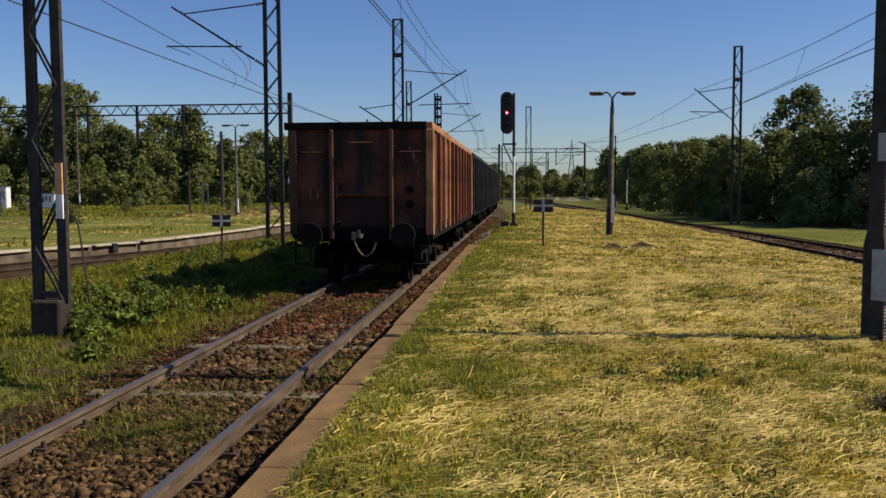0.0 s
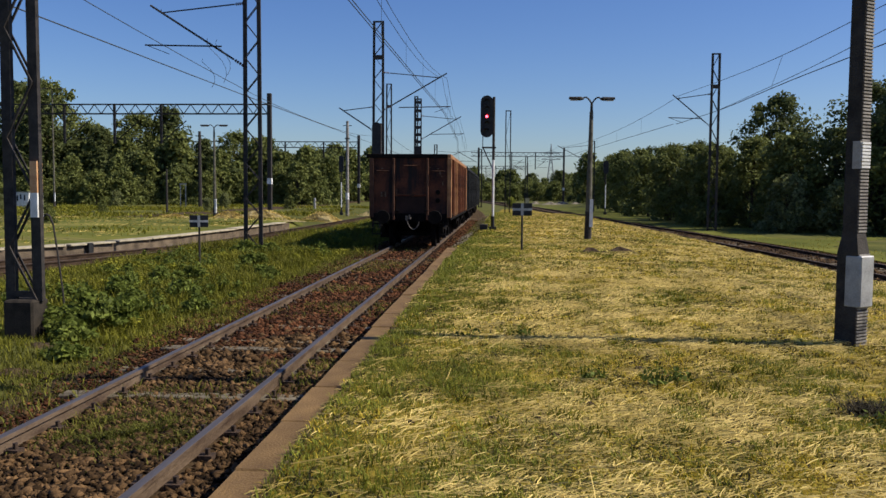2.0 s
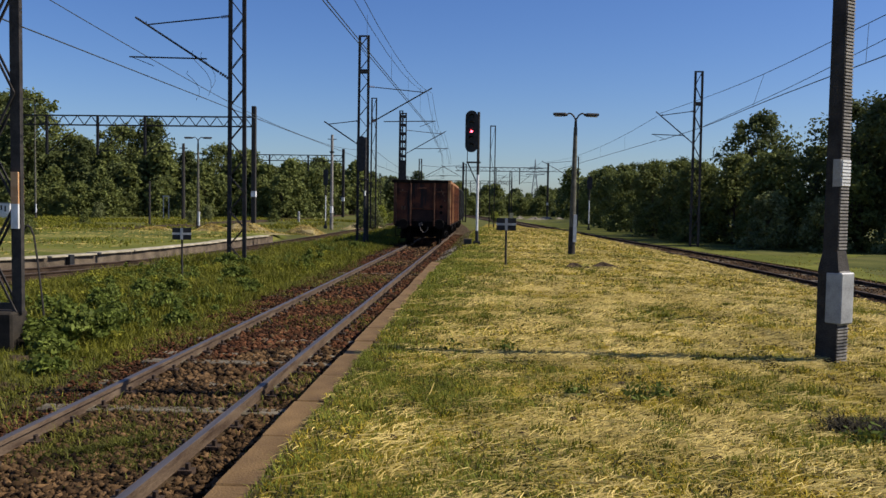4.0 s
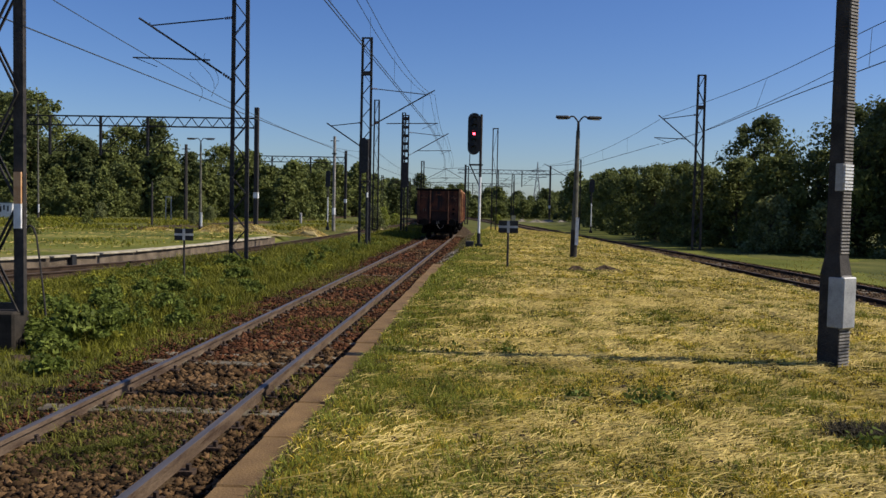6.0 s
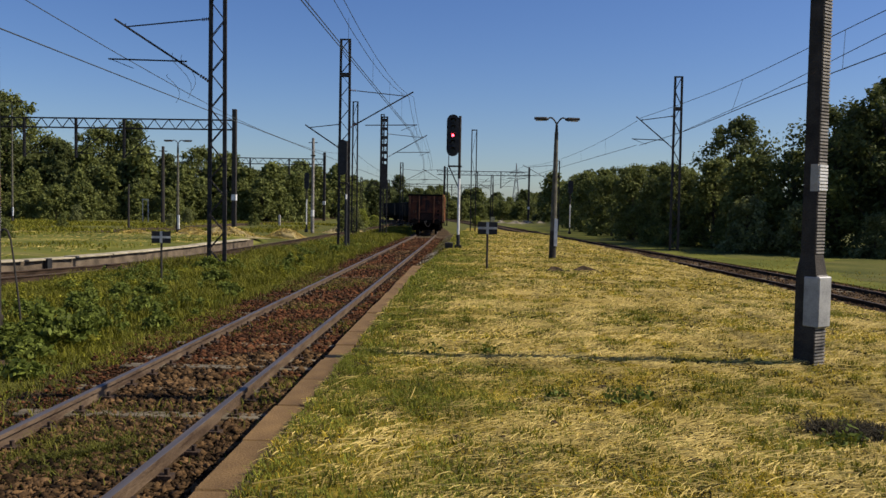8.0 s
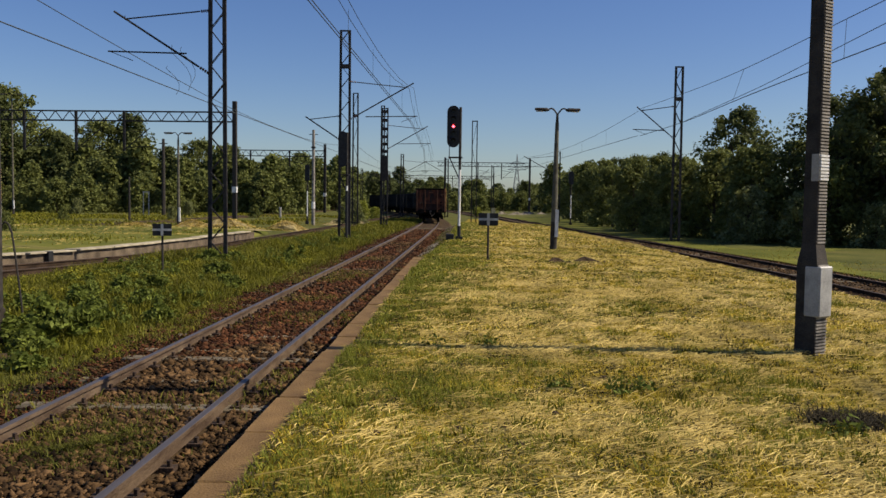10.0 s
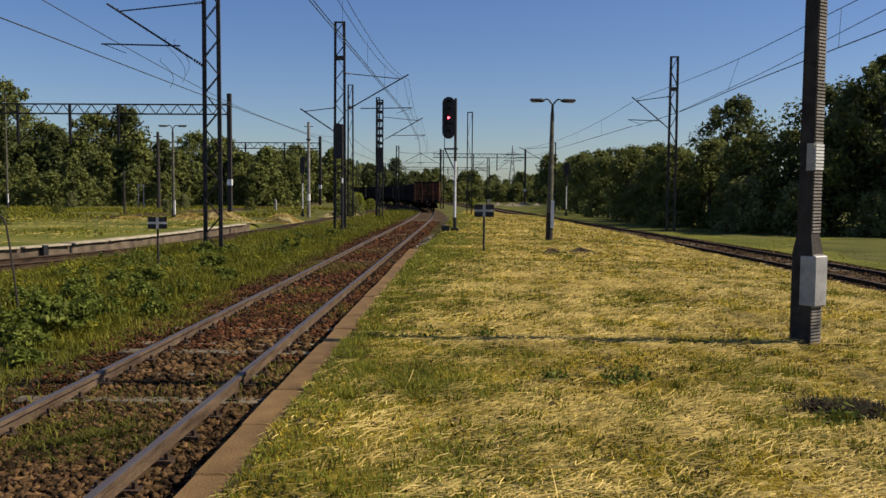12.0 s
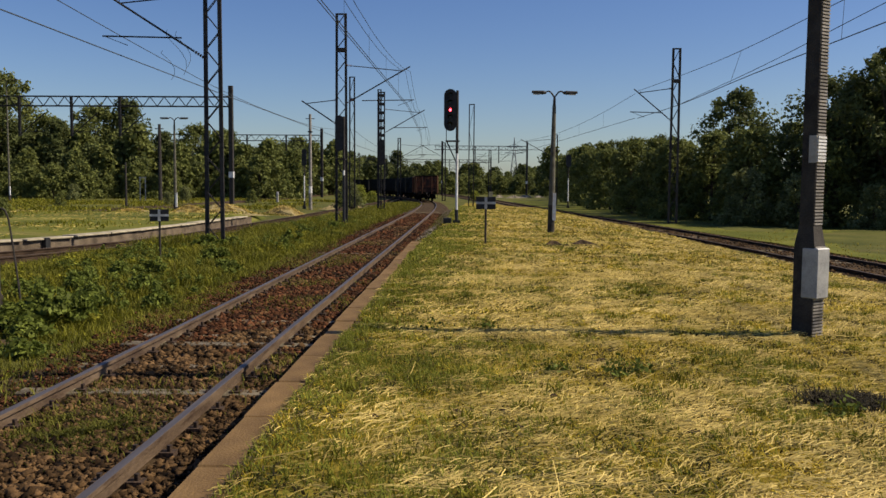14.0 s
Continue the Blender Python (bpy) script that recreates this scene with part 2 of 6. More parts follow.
def smooth_line(points):
    ys, xs = np.array([p[1] for p in points], float), np.array([p[0] for p in points], float)
    slope = np.gradient(xs, ys)

    def at(y):
        y = min(max(y, ys[0]), ys[-1])
        k = min(int(np.searchsorted(ys, y, side="right")) - 1, len(ys) - 2)
        h = ys[k + 1] - ys[k]
        u = (y - ys[k]) / h
        return float((2 * u**3 - 3 * u**2 + 1) * xs[k] + (u**3 - 2 * u**2 + u) * h * slope[k] + (-2 * u**3 + 3 * u**2) * xs[k + 1] + (u**3 - u**2) * h * slope[k + 1])

    return at


right_x = smooth_line([(9.95, -60), (9.95, 0), (9.95, 20), (9.4, 34), (7.9, 54), (5.6, 90), (2.5, 140), (-6, 220), (-18, 300)])
left_lip_x = smooth_line([(-22.0, -20), (-17.0, 10), (-14.2, 22), (-12.75, 26.2), (-12.05, 30), (-11.8, 34), (-11.65, 40), (-11.5, 46), (-11.4, 60), (-11.6, 120), (-16, 200), (-24, 280)])


def right_line(s):
    return right_x(s), s, math.degrees(math.atan2(right_x(s - 0.5) - right_x(s + 0.5), 1.0))


def left_line(s):
    x = lambda y: left_lip_x(y) + 1.75
    return x(s), s, math.degrees(math.atan2(x(s - 0.5) - x(s + 0.5), 1.0))


def along(line, s, dx, z):
    x, y, h = line(s)
    return Vector((x + dx * math.cos(radians(h)), y + dx * math.sin(radians(h)), z))


def swept(name, line, profile, stations, material, closed=True, z=0.0):
    """A profile of (across, up) carried along a line."""
    verts, faces, n = [], [], len(profile)
    for s in stations:
        verts += [along(line, s, dx, z + up) for dx, up in profile]
    for k in range(len(stations) - 1):
        for i in range(n if closed else n - 1):
            j = (i + 1) % n
            faces.append((k * n + i, k * n + j, (k + 1) * n + j, (k + 1) * n + i))
    if closed:
        faces += [tuple(range(n))[::-1], tuple(range((len(stations) - 1) * n, len(stations) * n))]
    return sheet(name, verts, faces, material, False)


# ---- ground ----
def graded(limit, near, step):
    out, v, d = [0.0], 0.0, step
    while v < limit:
        if v > near:
            d *= 1.35
        v += d
        out.append(v)
    return out


def build_ground():
    right, ahead = graded(2500, 24, 0.8), graded(2600, 60, 1.0)
    xs = [-v for v in right[:0:-1]] + right
    ys = [-v for v in graded(300, 8, 2.0)[:0:-1]] + ahead
    X, Y = np.meshgrid(xs, ys)
    Z = -0.33 + 0.12 * (field(X * 0.5 + 31, Y * 0.5 + 7) - 0.5) * (np.hypot(X, Y) < 200)
    left_strip = np.clip((-4.6 - X) / 1.5, 0, 1) * np.clip((X + 12) / 2, 0, 1)
    Z += 0.14 * left_strip
    far_left = np.clip((-15 - X) / 6, 0, 1)
    Z += 0.22 * far_left
    beyond = np.clip((X - 11.6) / 1.5, 0, 1)
    Z += 0.2 * beyond
    verts = np.stack([X.ravel(), Y.ravel(), Z.ravel()], 1)
    w = len(xs)
    faces = [(r * w + c, r * w + c + 1, r * w + w + c + 1, r * w + w + c) for r in range(len(ys) - 1) for c in range(w - 1)]
    tagged(sheet("ground", verts, faces, M_GROUND), "uneven green and dry yellow meadow ground between the tracks", "ground", kind="structure")


build_ground()


# ---- tracks ----
RAIL = [(-0.036, 0), (0.036, 0), (0.036, -0.035), (0.01, -0.05), (0.01, -0.14), (0.07, -0.155), (0.07, -0.172), (-0.07, -0.172), (-0.07, -0.155), (-0.01, -0.14), (-0.01, -0.05), (-0.036, -0.035)]


def build_track(name, line, s0, s1, step, label, sleepers, bed_half=1.75, bed_z=-0.13):
    base = thing(name, (0, 0, 0), label, "railway track", kind="structure")
    stations = list(np.arange(s0, s1 + step, step))
    bed = swept("ballast_bed", line, [(-bed_half - 0.25, -0.2), (-bed_half, -0.03), (-0.9, 0), (0.9, 0), (bed_half, -0.03), (bed_half + 0.25, -0.2)], stations, M_BALLAST, False, bed_z)
    bed.parent = base
    for side in (-0.7525, 0.7525):
        r = swept("rail", line, [(dx + side, up) for dx, up in RAIL], stations, M_RAIL if line is main_line else M_DULLWEB)
        r.parent = base
        top = swept("rail_head", line, [(side - 0.03, 0.003), (side + 0.03, 0.003), (side + 0.034, -0.004), (side - 0.034, -0.004)], stations, M_RAILTOP if line is main_line else M_RAILDULL)
        top.parent = r
        tagged(top, "worn shiny steel running surface")
    slab = bmesh.new()
    box(slab, -1.25, 1.25, -0.11, 0.11, -0.1, 0)
    sleeper_me = finish("sleeper", slab, M_SLEEPER, 0.012)
    clip = bmesh.new()
    box(clip, -0.055, 0.055, -0.05, 0.05, -0.02, 0.03)
    tube(clip, (0.01, 0, 0.03), (0.01, 0, 0.075), 0.022, sides=6)
    clip_me = finish("fastening", clip, M_CLIP)
    for k in range(sleepers):
        s = s0 + 0.63 * k + 0.3
        x, y, h = line(s)
        ob = new("sleeper", sleeper_me)
        ob.parent = base
        ob.matrix_basis = pose(x, y, bed_z + (0.026 if min(abs(s - 7.95), abs(s - 10.4), abs(s - 25.3)) < 0.3 else rng.uniform(-0.06, 0.014)), 0, 0, h + rng.uniform(-0.6, 0.6))
        if 3 < s < 42 and line is main_line:
            for dx in (-0.87, -0.635, 0.635, 0.87):
                c = new("fastening", clip_me)
                c.parent = base
                p = along(line, s, dx, -0.115)
                c.matrix_basis = pose(*p, 0, 0, h + (180 if dx in (-0.87, 0.635) else 0))
    return base


build_track("main_track", main_line, -25, 330, 1.5, "rusty steel rails on brown weedy ballast with worn sleepers", 150)
build_track("right_track", right_line, -40, 290, 2.0, "dark rusty rails on low ballast beside the mown platform", 140, bed_z=-0.1)
build_track("left_track", left_line, -10, 270, 2.0, "rusty rails beside the pale platform edge on the far side", 130, bed_z=-0.19)


def build_far_track():
    line = lambda s: (left_line(s)[0] - 17.0, s, left_line(s)[2])
    build_track("siding_track", line, 10, 250, 3.0, "overgrown rusty siding rails behind the far platform", 60, bed_z=-0.02)


build_far_track()


# ---- platforms ----
def turf(name, x_of, columns, ys, z_of, material, label):
    verts, faces, w = [], [], len(columns)
    for y in ys:
        a, b = x_of(y)
        for c in columns:
            x = a + (b - a) * c
            verts.append((x, y, z_of(x, y)))
    faces = [(r * w + c, r * w + c + 1, r * w + w + c + 1, r * w + w + c) for r in range(len(ys) - 1) for c in range(w - 1)]
    return tagged(sheet(name, verts, faces, material), label, "platform", kind="structure")


PLAT_Z = 0.38


def plat_z(x, y):
    """The platform's top: level by the main track, falling gently towards the right-hand track."""
    fall = max(0.0, min(1.0, (x - 3.0) / 5.3))
    end = max(0.0, min(1.0, (y - 62) / 25))
    lump = 0.035 * float(field(x * 1.3 + 5, y * 1.3)) + 0.03 * float(field(x * 0.4, y * 0.4 + 9))
    return PLAT_Z - 0.012 - 0.4 * fall * fall - 0.42 * end + lump * (1 if x > -1 else 0.4)


plat_ys = [-20 + 0.5 * k for k in range(180)] + [70 + 1.0 * k for k in range(30)]
def turf_left(y):
    """The turf's edge by the main track: along the slabs, then drawing back where they end."""
    return float(np.interp(y, [-20, 21.5, 24, 28, 34, 62, 100], [-1.14, -1.14, -1.0, -0.8, -0.62, -0.5, 0.2]))


turf("platform_turf", lambda y: (turf_left(y), max(right_x(y) - 1.62, 0.5)), [i / 28 for i in range(29)], plat_ys, plat_z, M_PLATFORM, "mown platform turf with yellow cut hay and green patches")


def build_edge():
    base = thing("platform_edge", (0, 0, 0), "brown concrete edging slabs along the grassy platform", "platform", kind="structure")
    face = bmesh.new()
    box(face, -1.38, -1.2, -20, 23.4, -0.4, 0.24)
    part("retaining_wall", face, M_CONCRETE, base)
    slab = bmesh.new()
    box(slab, -0.25, 0.25, -0.497, 0.497, -0.11, 0)
    me = finish("slab", slab, M_SLAB, 0.01)
    for k in range(26):
        ob = new("slab", me)
        ob.parent = base
        ob.matrix_basis = pose(-1.2 + rng.uniform(-0.012, 0.012), -2 + k, PLAT_Z + rng.uniform(-0.012, 0.004), rng.uniform(-0.3, 0.3), rng.uniform(-0.5, 0.5), rng.uniform(-0.4, 0.4))
    edge = thing("platform_kerb", (0, 0, 0), "pale concrete kerb between the mown turf and the other track", "kerb", kind="structure")
    k = swept("kerb_run", right_line, [(-1.72, 0.0), (-1.6, 0.0), (-1.6, -0.4), (-1.72, -0.4)], [2 * i - 20 for i in range(40)], M_PALESLAB)
    k.parent = edge


build_edge()


def build_bank():
    """Where the slabs end, a worn bank of soil and gravel slopes down to the ballast."""
    ys = [23.0 + 0.5 * k for k in range(98)]
    verts, faces, w = [], [], 9
    for y in ys:
        a = turf_left(y) + 0.12
        for c in range(w):
            u = c / (w - 1)
            x = a + (-2.0 - a) * u
            top = PLAT_Z - 0.02 - 0.42 * max(0, min(1, (y - 62) / 25))
            z = top + (-0.21 - top) * min(1, u * 1.15) ** (0.75 + 0.5 * float(field(y * 0.6, 3))) + 0.05 * (float(field(x * 3, y * 2)) - 0.5) * (0 < c < w - 1)
            verts.append((x, y, z))
    faces = [(r * w + c, r * w + w + c, r * w + w + c + 1, r * w + c + 1) for r in range(len(ys) - 1) for c in range(w - 1)]
    tagged(sheet("earth_bank", verts, faces, M_BANK), "worn brown soil and gravel bank beside the ballast", "bank", kind="structure")


M_BANK = mat("soil_and_gravel", (0.045, 0.033, 0.02), (0.17, 0.125, 0.07), 2.5, 0.95, fine=28, bump=1.0, spec=0.1, streak=((0.1, 0.1, 0.025), (0.8, 0.5, 1), 0.56))
build_bank()


def build_left_platform():
    lipx = left_lip_x
    ys = [-8 + 2.0 * k for k in range(66)]
    turf("far_platform_turf", lambda y: (lipx(y) - 13, lipx(y) - 0.22), [1 - (1 - i / 18) ** 1.4 for i in range(19)], ys,
         lambda x, y: 0.2 + (0.1 * float(field(x * 0.5, y * 0.5)) + 0.12 * float(field(x * 0.13, y * 0.13 + 3))) * max(0, min(1, (lipx(y) - 0.3 - x) / 1.5)) - 0.75 * max(0, min(1, (y - 49) / 14)) - 0.65 * max(0, min(1, (x - lipx(y) + 2.6) / 2)) * max(0, min(1, (y - 44.5) / 3)), M_MOWN, "mown yellow-green turf on the far platform")
    base = thing("far_platform_edge", (0, 0, 0), "pale weathered concrete edging of the far platform", "platform", kind="structure")
    line = lambda s: (lipx(s), s, math.degrees(math.atan2(lipx(s - 0.5) - lipx(s + 0.5), 1.0)))
    w = swept("retaining_wall", line, [(-0.3, 0.165), (-0.04, 0.165), (-0.04, -0.4), (-0.3, -0.4)], [2 * i - 8 for i in range(28)], M_WALLBROWN)
    w.parent = base
    slab = bmesh.new()
    box(slab, -0.45, 0.05, -0.985, 0.985, -0.06, 0)
    me = finish("slab", slab, M_PALESLAB, 0.012)
    for k in range(25):
        x, y, h = line(2.0 * k - 4)
        ob = new("slab", me)
        ob.parent = base
        ob.matrix_basis = pose(x, y, 0.245 + rng.uniform(-0.015, 0.01), rng.uniform(-0.25, 0.25), rng.uniform(-0.8, 0.8), h + rng.uniform(-0.5, 0.5))
    x, y, h = line(25.8)
    # A dark slot in the wall, added as a solid black block.
    g = bmesh.new()
    box(g, -0.05, 0.12, -0.1, 0.1, -0.3, 0.24)
    stub = part("slot_block", g, M_BLACK, base, "black block standing in for a dark slot in the wall", bevel=0.01)
    stub.matrix_basis = pose(x, y, 0, 0, 0, h)


build_left_platform()


# ---- the freight train ----
WAGON, TAIL0, SPEED = 14.04, 15.6, 6.36


def build_wagon(body, trim, label, detailed):
    """An open bogie wagon: origin at rail level in its middle, its tail towards -y."""
    w = thing("freight_wagon", (0, 0, 0), label, "freight wagon", "wagons of the train")
    hw, hl, z0, z1 = 1.33, 6.38, 1.15, 3.12
    for lab, c in (("side_wall", (-hw, -hw + 0.06, -hl, hl, z0, z1)), ("side_wall", (hw - 0.06, hw, -hl, hl, z0, z1)), ("end_wall", (-hw + 0.06, hw - 0.06, -hl, -hl + 0.06, z0, z1)),
                   ("end_wall", (-hw + 0.06, hw - 0.06, hl - 0.06, hl, z0, z1)), ("floor_plate", (-hw + 0.06, hw - 0.06, -hl + 0.06, hl - 0.06, z0, z0 + 0.08))):
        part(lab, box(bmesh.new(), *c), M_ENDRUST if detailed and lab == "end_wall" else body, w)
    for x in (-hw, hw):
        rim = bmesh.new()
        box(rim, x - 0.07, x + 0.05 if x > 0 else x + 0.07, -hl - 0.04, hl + 0.04, z1 - 0.07, z1 + 0.07)
        part("top_rim", rim, trim, w, bevel=0.012)
    for y in (-hl, hl):
        rim = bmesh.new()
        box(rim, -hw + 0.07 - (0.24 if detailed and y < 0 else 0), hw - 0.07, y - 0.07 if y < 0 else y - 0.05, y + 0.05, z1 - 0.065, z1 + 0.075)
        part("top_rim", rim, M_UNDER, w, "near-black end rim", bevel=0.012)
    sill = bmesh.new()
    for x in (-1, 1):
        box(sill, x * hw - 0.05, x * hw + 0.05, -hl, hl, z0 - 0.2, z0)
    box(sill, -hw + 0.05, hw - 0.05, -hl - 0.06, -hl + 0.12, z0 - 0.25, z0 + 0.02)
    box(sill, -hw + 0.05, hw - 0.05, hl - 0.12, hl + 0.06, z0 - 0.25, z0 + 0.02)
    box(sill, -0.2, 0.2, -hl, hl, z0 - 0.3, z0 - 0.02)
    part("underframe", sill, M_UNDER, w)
    post = bmesh.new()
    box(post, -0.05, 0.05, -0.06, 0.06, z0 - 0.1, z1 - 0.07)
    post_me = finish("side_stanchion", post, M_RUSTPOST if detailed else body, 0.012)
    post = bmesh.new()
    box(post, -0.05, 0.05, -0.05, 0.05, z0 - 0.1, z1 - 0.07)
    pale_me = finish("side_stanchion", post, trim, 0.012)
    n = 11
    panel = bmesh.new()
    box(panel, -0.012, 0.012, -hl / n + 0.09, hl / n - 0.09, z0 + 0.06, z1 - 0.1)
    panel_me = finish("side_panel", panel, body, 0.008)
    for x in (-1, 1):
        for k in (0, 1, 3, 4, 6, 7, 9, 10):
            ob = new("side_panel", panel_me)
            ob.parent = w
            ob.matrix_basis = pose(x * (hw + 0.008), -hl + 2 * hl * (k + 0.5) / n, 0)
        for k in range(1, n):
            ob = new("side_stanchion", pale_me if detailed and k in (2, 3) else post_me)
            ob.parent = w
            ob.matrix_basis = pose(x * (hw + 0.05), -hl + 2 * hl * k / n, 0)
        for y in (-1, 1):
            c = bmesh.new()
            box(c, x * hw - 0.08, x * hw + 0.07, y * hl - 0.07, y * hl + 0.1, z0 - 0.12, z1 - 0.07)
            # Sun and shade painted in: pale right corner posts, darker left ones.
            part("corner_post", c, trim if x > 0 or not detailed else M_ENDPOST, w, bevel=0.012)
        for k in (2, 5, 8):
            d = bmesh.new()
            y0 = -hl + 2 * hl * (k + 0.12) / n
            box(d, x * (hw + 0.02) - 0.02, x * (hw + 0.02) + 0.02, y0, y0 + 2 * hl / n * 0.76, z0 + 0.08, z1 - 0.2)
            part("side_door", d, body, w, bevel=0.008)
    if detailed:
        for x in (-0.58, 0.58):
            e = bmesh.new()
            box(e, x - 0.042, x + 0.042, -hl - 0.1, -hl, z0 - 0.2, z1 - 0.07)
            part("end_post", e, M_ENDPOST, w, "worn brown end post", bevel=0.015)
        e = bmesh.new()
        box(e, -0.525, 0.525, -hl - 0.06, -hl, z0 + 0.62, z0 + 0.68)
        part("end_rail", e, body, w)
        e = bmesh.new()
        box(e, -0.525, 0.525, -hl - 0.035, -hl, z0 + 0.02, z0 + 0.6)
        part("end_flap", e, M_DARKRUST, w, "dark rust lower end flap", bevel=0.01)
        for x, z, a, b in ((0.0, 2.8, 0.46, 0.03), (-0.95, 2.62, 0.4, 0.022), (0.95, 2.62, 0.4, 0.022)):
            g = bmesh.new()
            tube(g, (x - a / 2, -hl - 0.09, z), (x + a / 2, -hl - 0.09, z), 0.014)
            for s in (-1, 1):
                tube(g, (x + s * a / 2, -hl - 0.09, z), (x + s * a / 2, -hl, z), 0.014)
            part("grab_rail", g, M_ENDPOST, w)
        for z in (1.62, 1.9):
            g = bmesh.new()
            tube(g, (0.93, -hl - 0.05, z), (0.93, -hl, z), 0.075, 0.085, 12)
            part("lamp_bracket", g, M_UNDER, w)
        g = bmesh.new()
        box(g, -1.02, -0.84, -hl - 0.012, -hl, 1.72, 1.92)
        part("stencil_plate", g, M_ENDPOST, w, "worn pale stencilled plate")
        for dx in (-0.07, 0.07):
            g = bmesh.new()
            box(g, -0.93 + dx - 0.022, -0.93 + dx + 0.022, -hl - 0.06, -hl - 0.012, 1.74, 1.9)
            part("lamp_bracket", g, M_CHIPPED, w, "chipped pale lamp bracket", bevel=0.006)
        for px, pz, a, b in ((1.0, 2.56, 0.05, 0.09), (1.06, 2.44, 0.035, 0.03), (0.93, 2.69, 0.04, 0.025), (0.66, 2.74, 0.03, 0.02), (-0.98, 2.7, 0.05, 0.03), (1.1, 2.2, 0.02, 0.1)):
            g = bmesh.new()
            rim = [(px + a * (0.75 + 0.35 * math.sin(5 * q + px * 9)) * math.cos(q), pz + b * (0.75 + 0.35 * math.cos(4 * q + pz * 7)) * math.sin(q)) for q in [math.pi * k / 6 for k in range(12)]]
            front = [g.verts.new((u, -hl - 0.006, v)) for u, v in rim]
            rear = [g.verts.new((u, -hl + 0.002, v)) for u, v in rim]
            g.faces.new(front)
            for k in range(12):
                g.faces.new((front[k], rear[k], rear[(k + 1) % 12], front[(k + 1) % 12]))
            part("paint_scab", g, M_CHIPPED, w, "pale peeling paint scab")
        g = bmesh.new()
        box(g, -0.5, -0.455, -hl - 0.075, -hl - 0.06, z0 + 0.6, z0 + 0.86)
        box(g, -0.455, 0.4, -hl - 0.075, -hl - 0.06, z0 + 0.655, z0 + 0.685)
        part("flap_edge", g, M_ENDPOST, w, "worn bright flap edge")
        for sx in (-0.5, 0.5):
            g = bmesh.new()
            tube(g, (sx, -hl - 0.08, z0 + 0.12), (sx + 0.1, -hl - 0.08, z0 + 0.12), 0.03, sides=8)
            tube(g, (sx + 0.05, -hl - 0.08, z0 + 0.12), (sx + 0.05, -hl - 0.05, z0 - 0.2), 0.02, sides=6)
            part("flap_hinge", g, M_UNDER, w)
        for x in (-1.15, 1.15):
            g = bmesh.new()
            for z in (0.45, 0.8):
                box(g, x - 0.16, x + 0.16, -hl - 0.1, -hl + 0.1, z, z + 0.03)
            for s in (-0.15, 0.15):
                bar(g, (x + s, -hl - 0.08, 0.45), (x + s, -hl - 0.08, 1.0), 0.025)
            part("footstep", g, M_UNDER, w)
    for y in (-1, 1):
        for x in (-0.875, 0.875):
            g = bmesh.new()
            tube(g, (x, y * (hl + 0.04), 1.06), (x, y * (hl + 0.4), 1.06), 0.12, 0.1, 14)
            tube(g, (x, y * (hl + 0.4), 1.06), (x, y * (hl + 0.6), 1.06), 0.08, 0.08, 14)
            tube(g, (x, y * (hl + 0.58), 1.06), (x, y * (hl + 0.63), 1.06), 0.235, 0.225, 18)
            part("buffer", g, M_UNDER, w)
        g = bmesh.new()
        bar(g, (0, y * hl, 1.02), (0, y * (hl + 0.38), 1.02), 0.07)
        bar(g, (0, y * (hl + 0.38), 0.99), (0, y * (hl + 0.38), 1.14), 0.055)
        if detailed and y < 0:
            box(g, -0.13, -0.06, -hl - 0.42, -hl - 0.34, 0.96, 1.1)
            pts = [(-0.1 + 0.043 * k, -hl - 0.38, 1.0 - 0.1 * k / 10 - 0.3 * math.sin(math.pi * k / 10) ** 0.7) for k in range(11)]
            for a, b in zip(pts, pts[1:]):
                tube(g, a, b, 0.02, sides=6)
        part("coupling", g, M_COUPLING if detailed else M_UNDER, w, "hanging steel coupling")
    g = bmesh.new()
    tube(g, (-0.3, 0.8, 0.75), (-0.3, 2.2, 0.75), 0.2, sides=12)
    part("air_tank", g, M_UNDER, w)
    g = bmesh.new()
    box(g, 0.2, 0.5, -1.2, -0.4, 0.6, 0.95)
    part("brake_gear", g, M_UNDER, w)
    wheels = []
    for y in (-4.5, 4.5):
        g = bmesh.new()
        for x in (-1.02, 1.02):
            box(g, x - 0.06, x + 0.06, y - 1.35, y + 1.35, 0.5, 0.72)
            for d in (-0.9, 0.9):
                box(g, x - 0.13, x + 0.13, y + d - 0.16, y + d + 0.16, 0.3, 0.62)
                for c in (-0.25, 0.25):
                    tube(g, (x, y + d + c, 0.55), (x, y + d + c, 0.8), 0.07, sides=8)
        box(g, -1.0, 1.0, y - 0.2, y + 0.2, 0.5, 0.85)
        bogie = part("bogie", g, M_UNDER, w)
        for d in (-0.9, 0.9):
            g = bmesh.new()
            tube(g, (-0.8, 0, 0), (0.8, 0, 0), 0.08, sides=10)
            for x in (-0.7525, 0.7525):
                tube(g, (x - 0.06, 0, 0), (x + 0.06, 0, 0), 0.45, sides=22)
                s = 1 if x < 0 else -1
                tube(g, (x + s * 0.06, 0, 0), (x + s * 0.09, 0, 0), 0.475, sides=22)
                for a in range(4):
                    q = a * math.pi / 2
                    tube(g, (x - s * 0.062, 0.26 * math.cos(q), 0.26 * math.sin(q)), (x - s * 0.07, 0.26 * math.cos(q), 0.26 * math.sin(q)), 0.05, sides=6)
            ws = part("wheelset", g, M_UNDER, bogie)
            ws.location = (0, y + d, 0.45)
            wheels.append(ws)
    return w, wheels


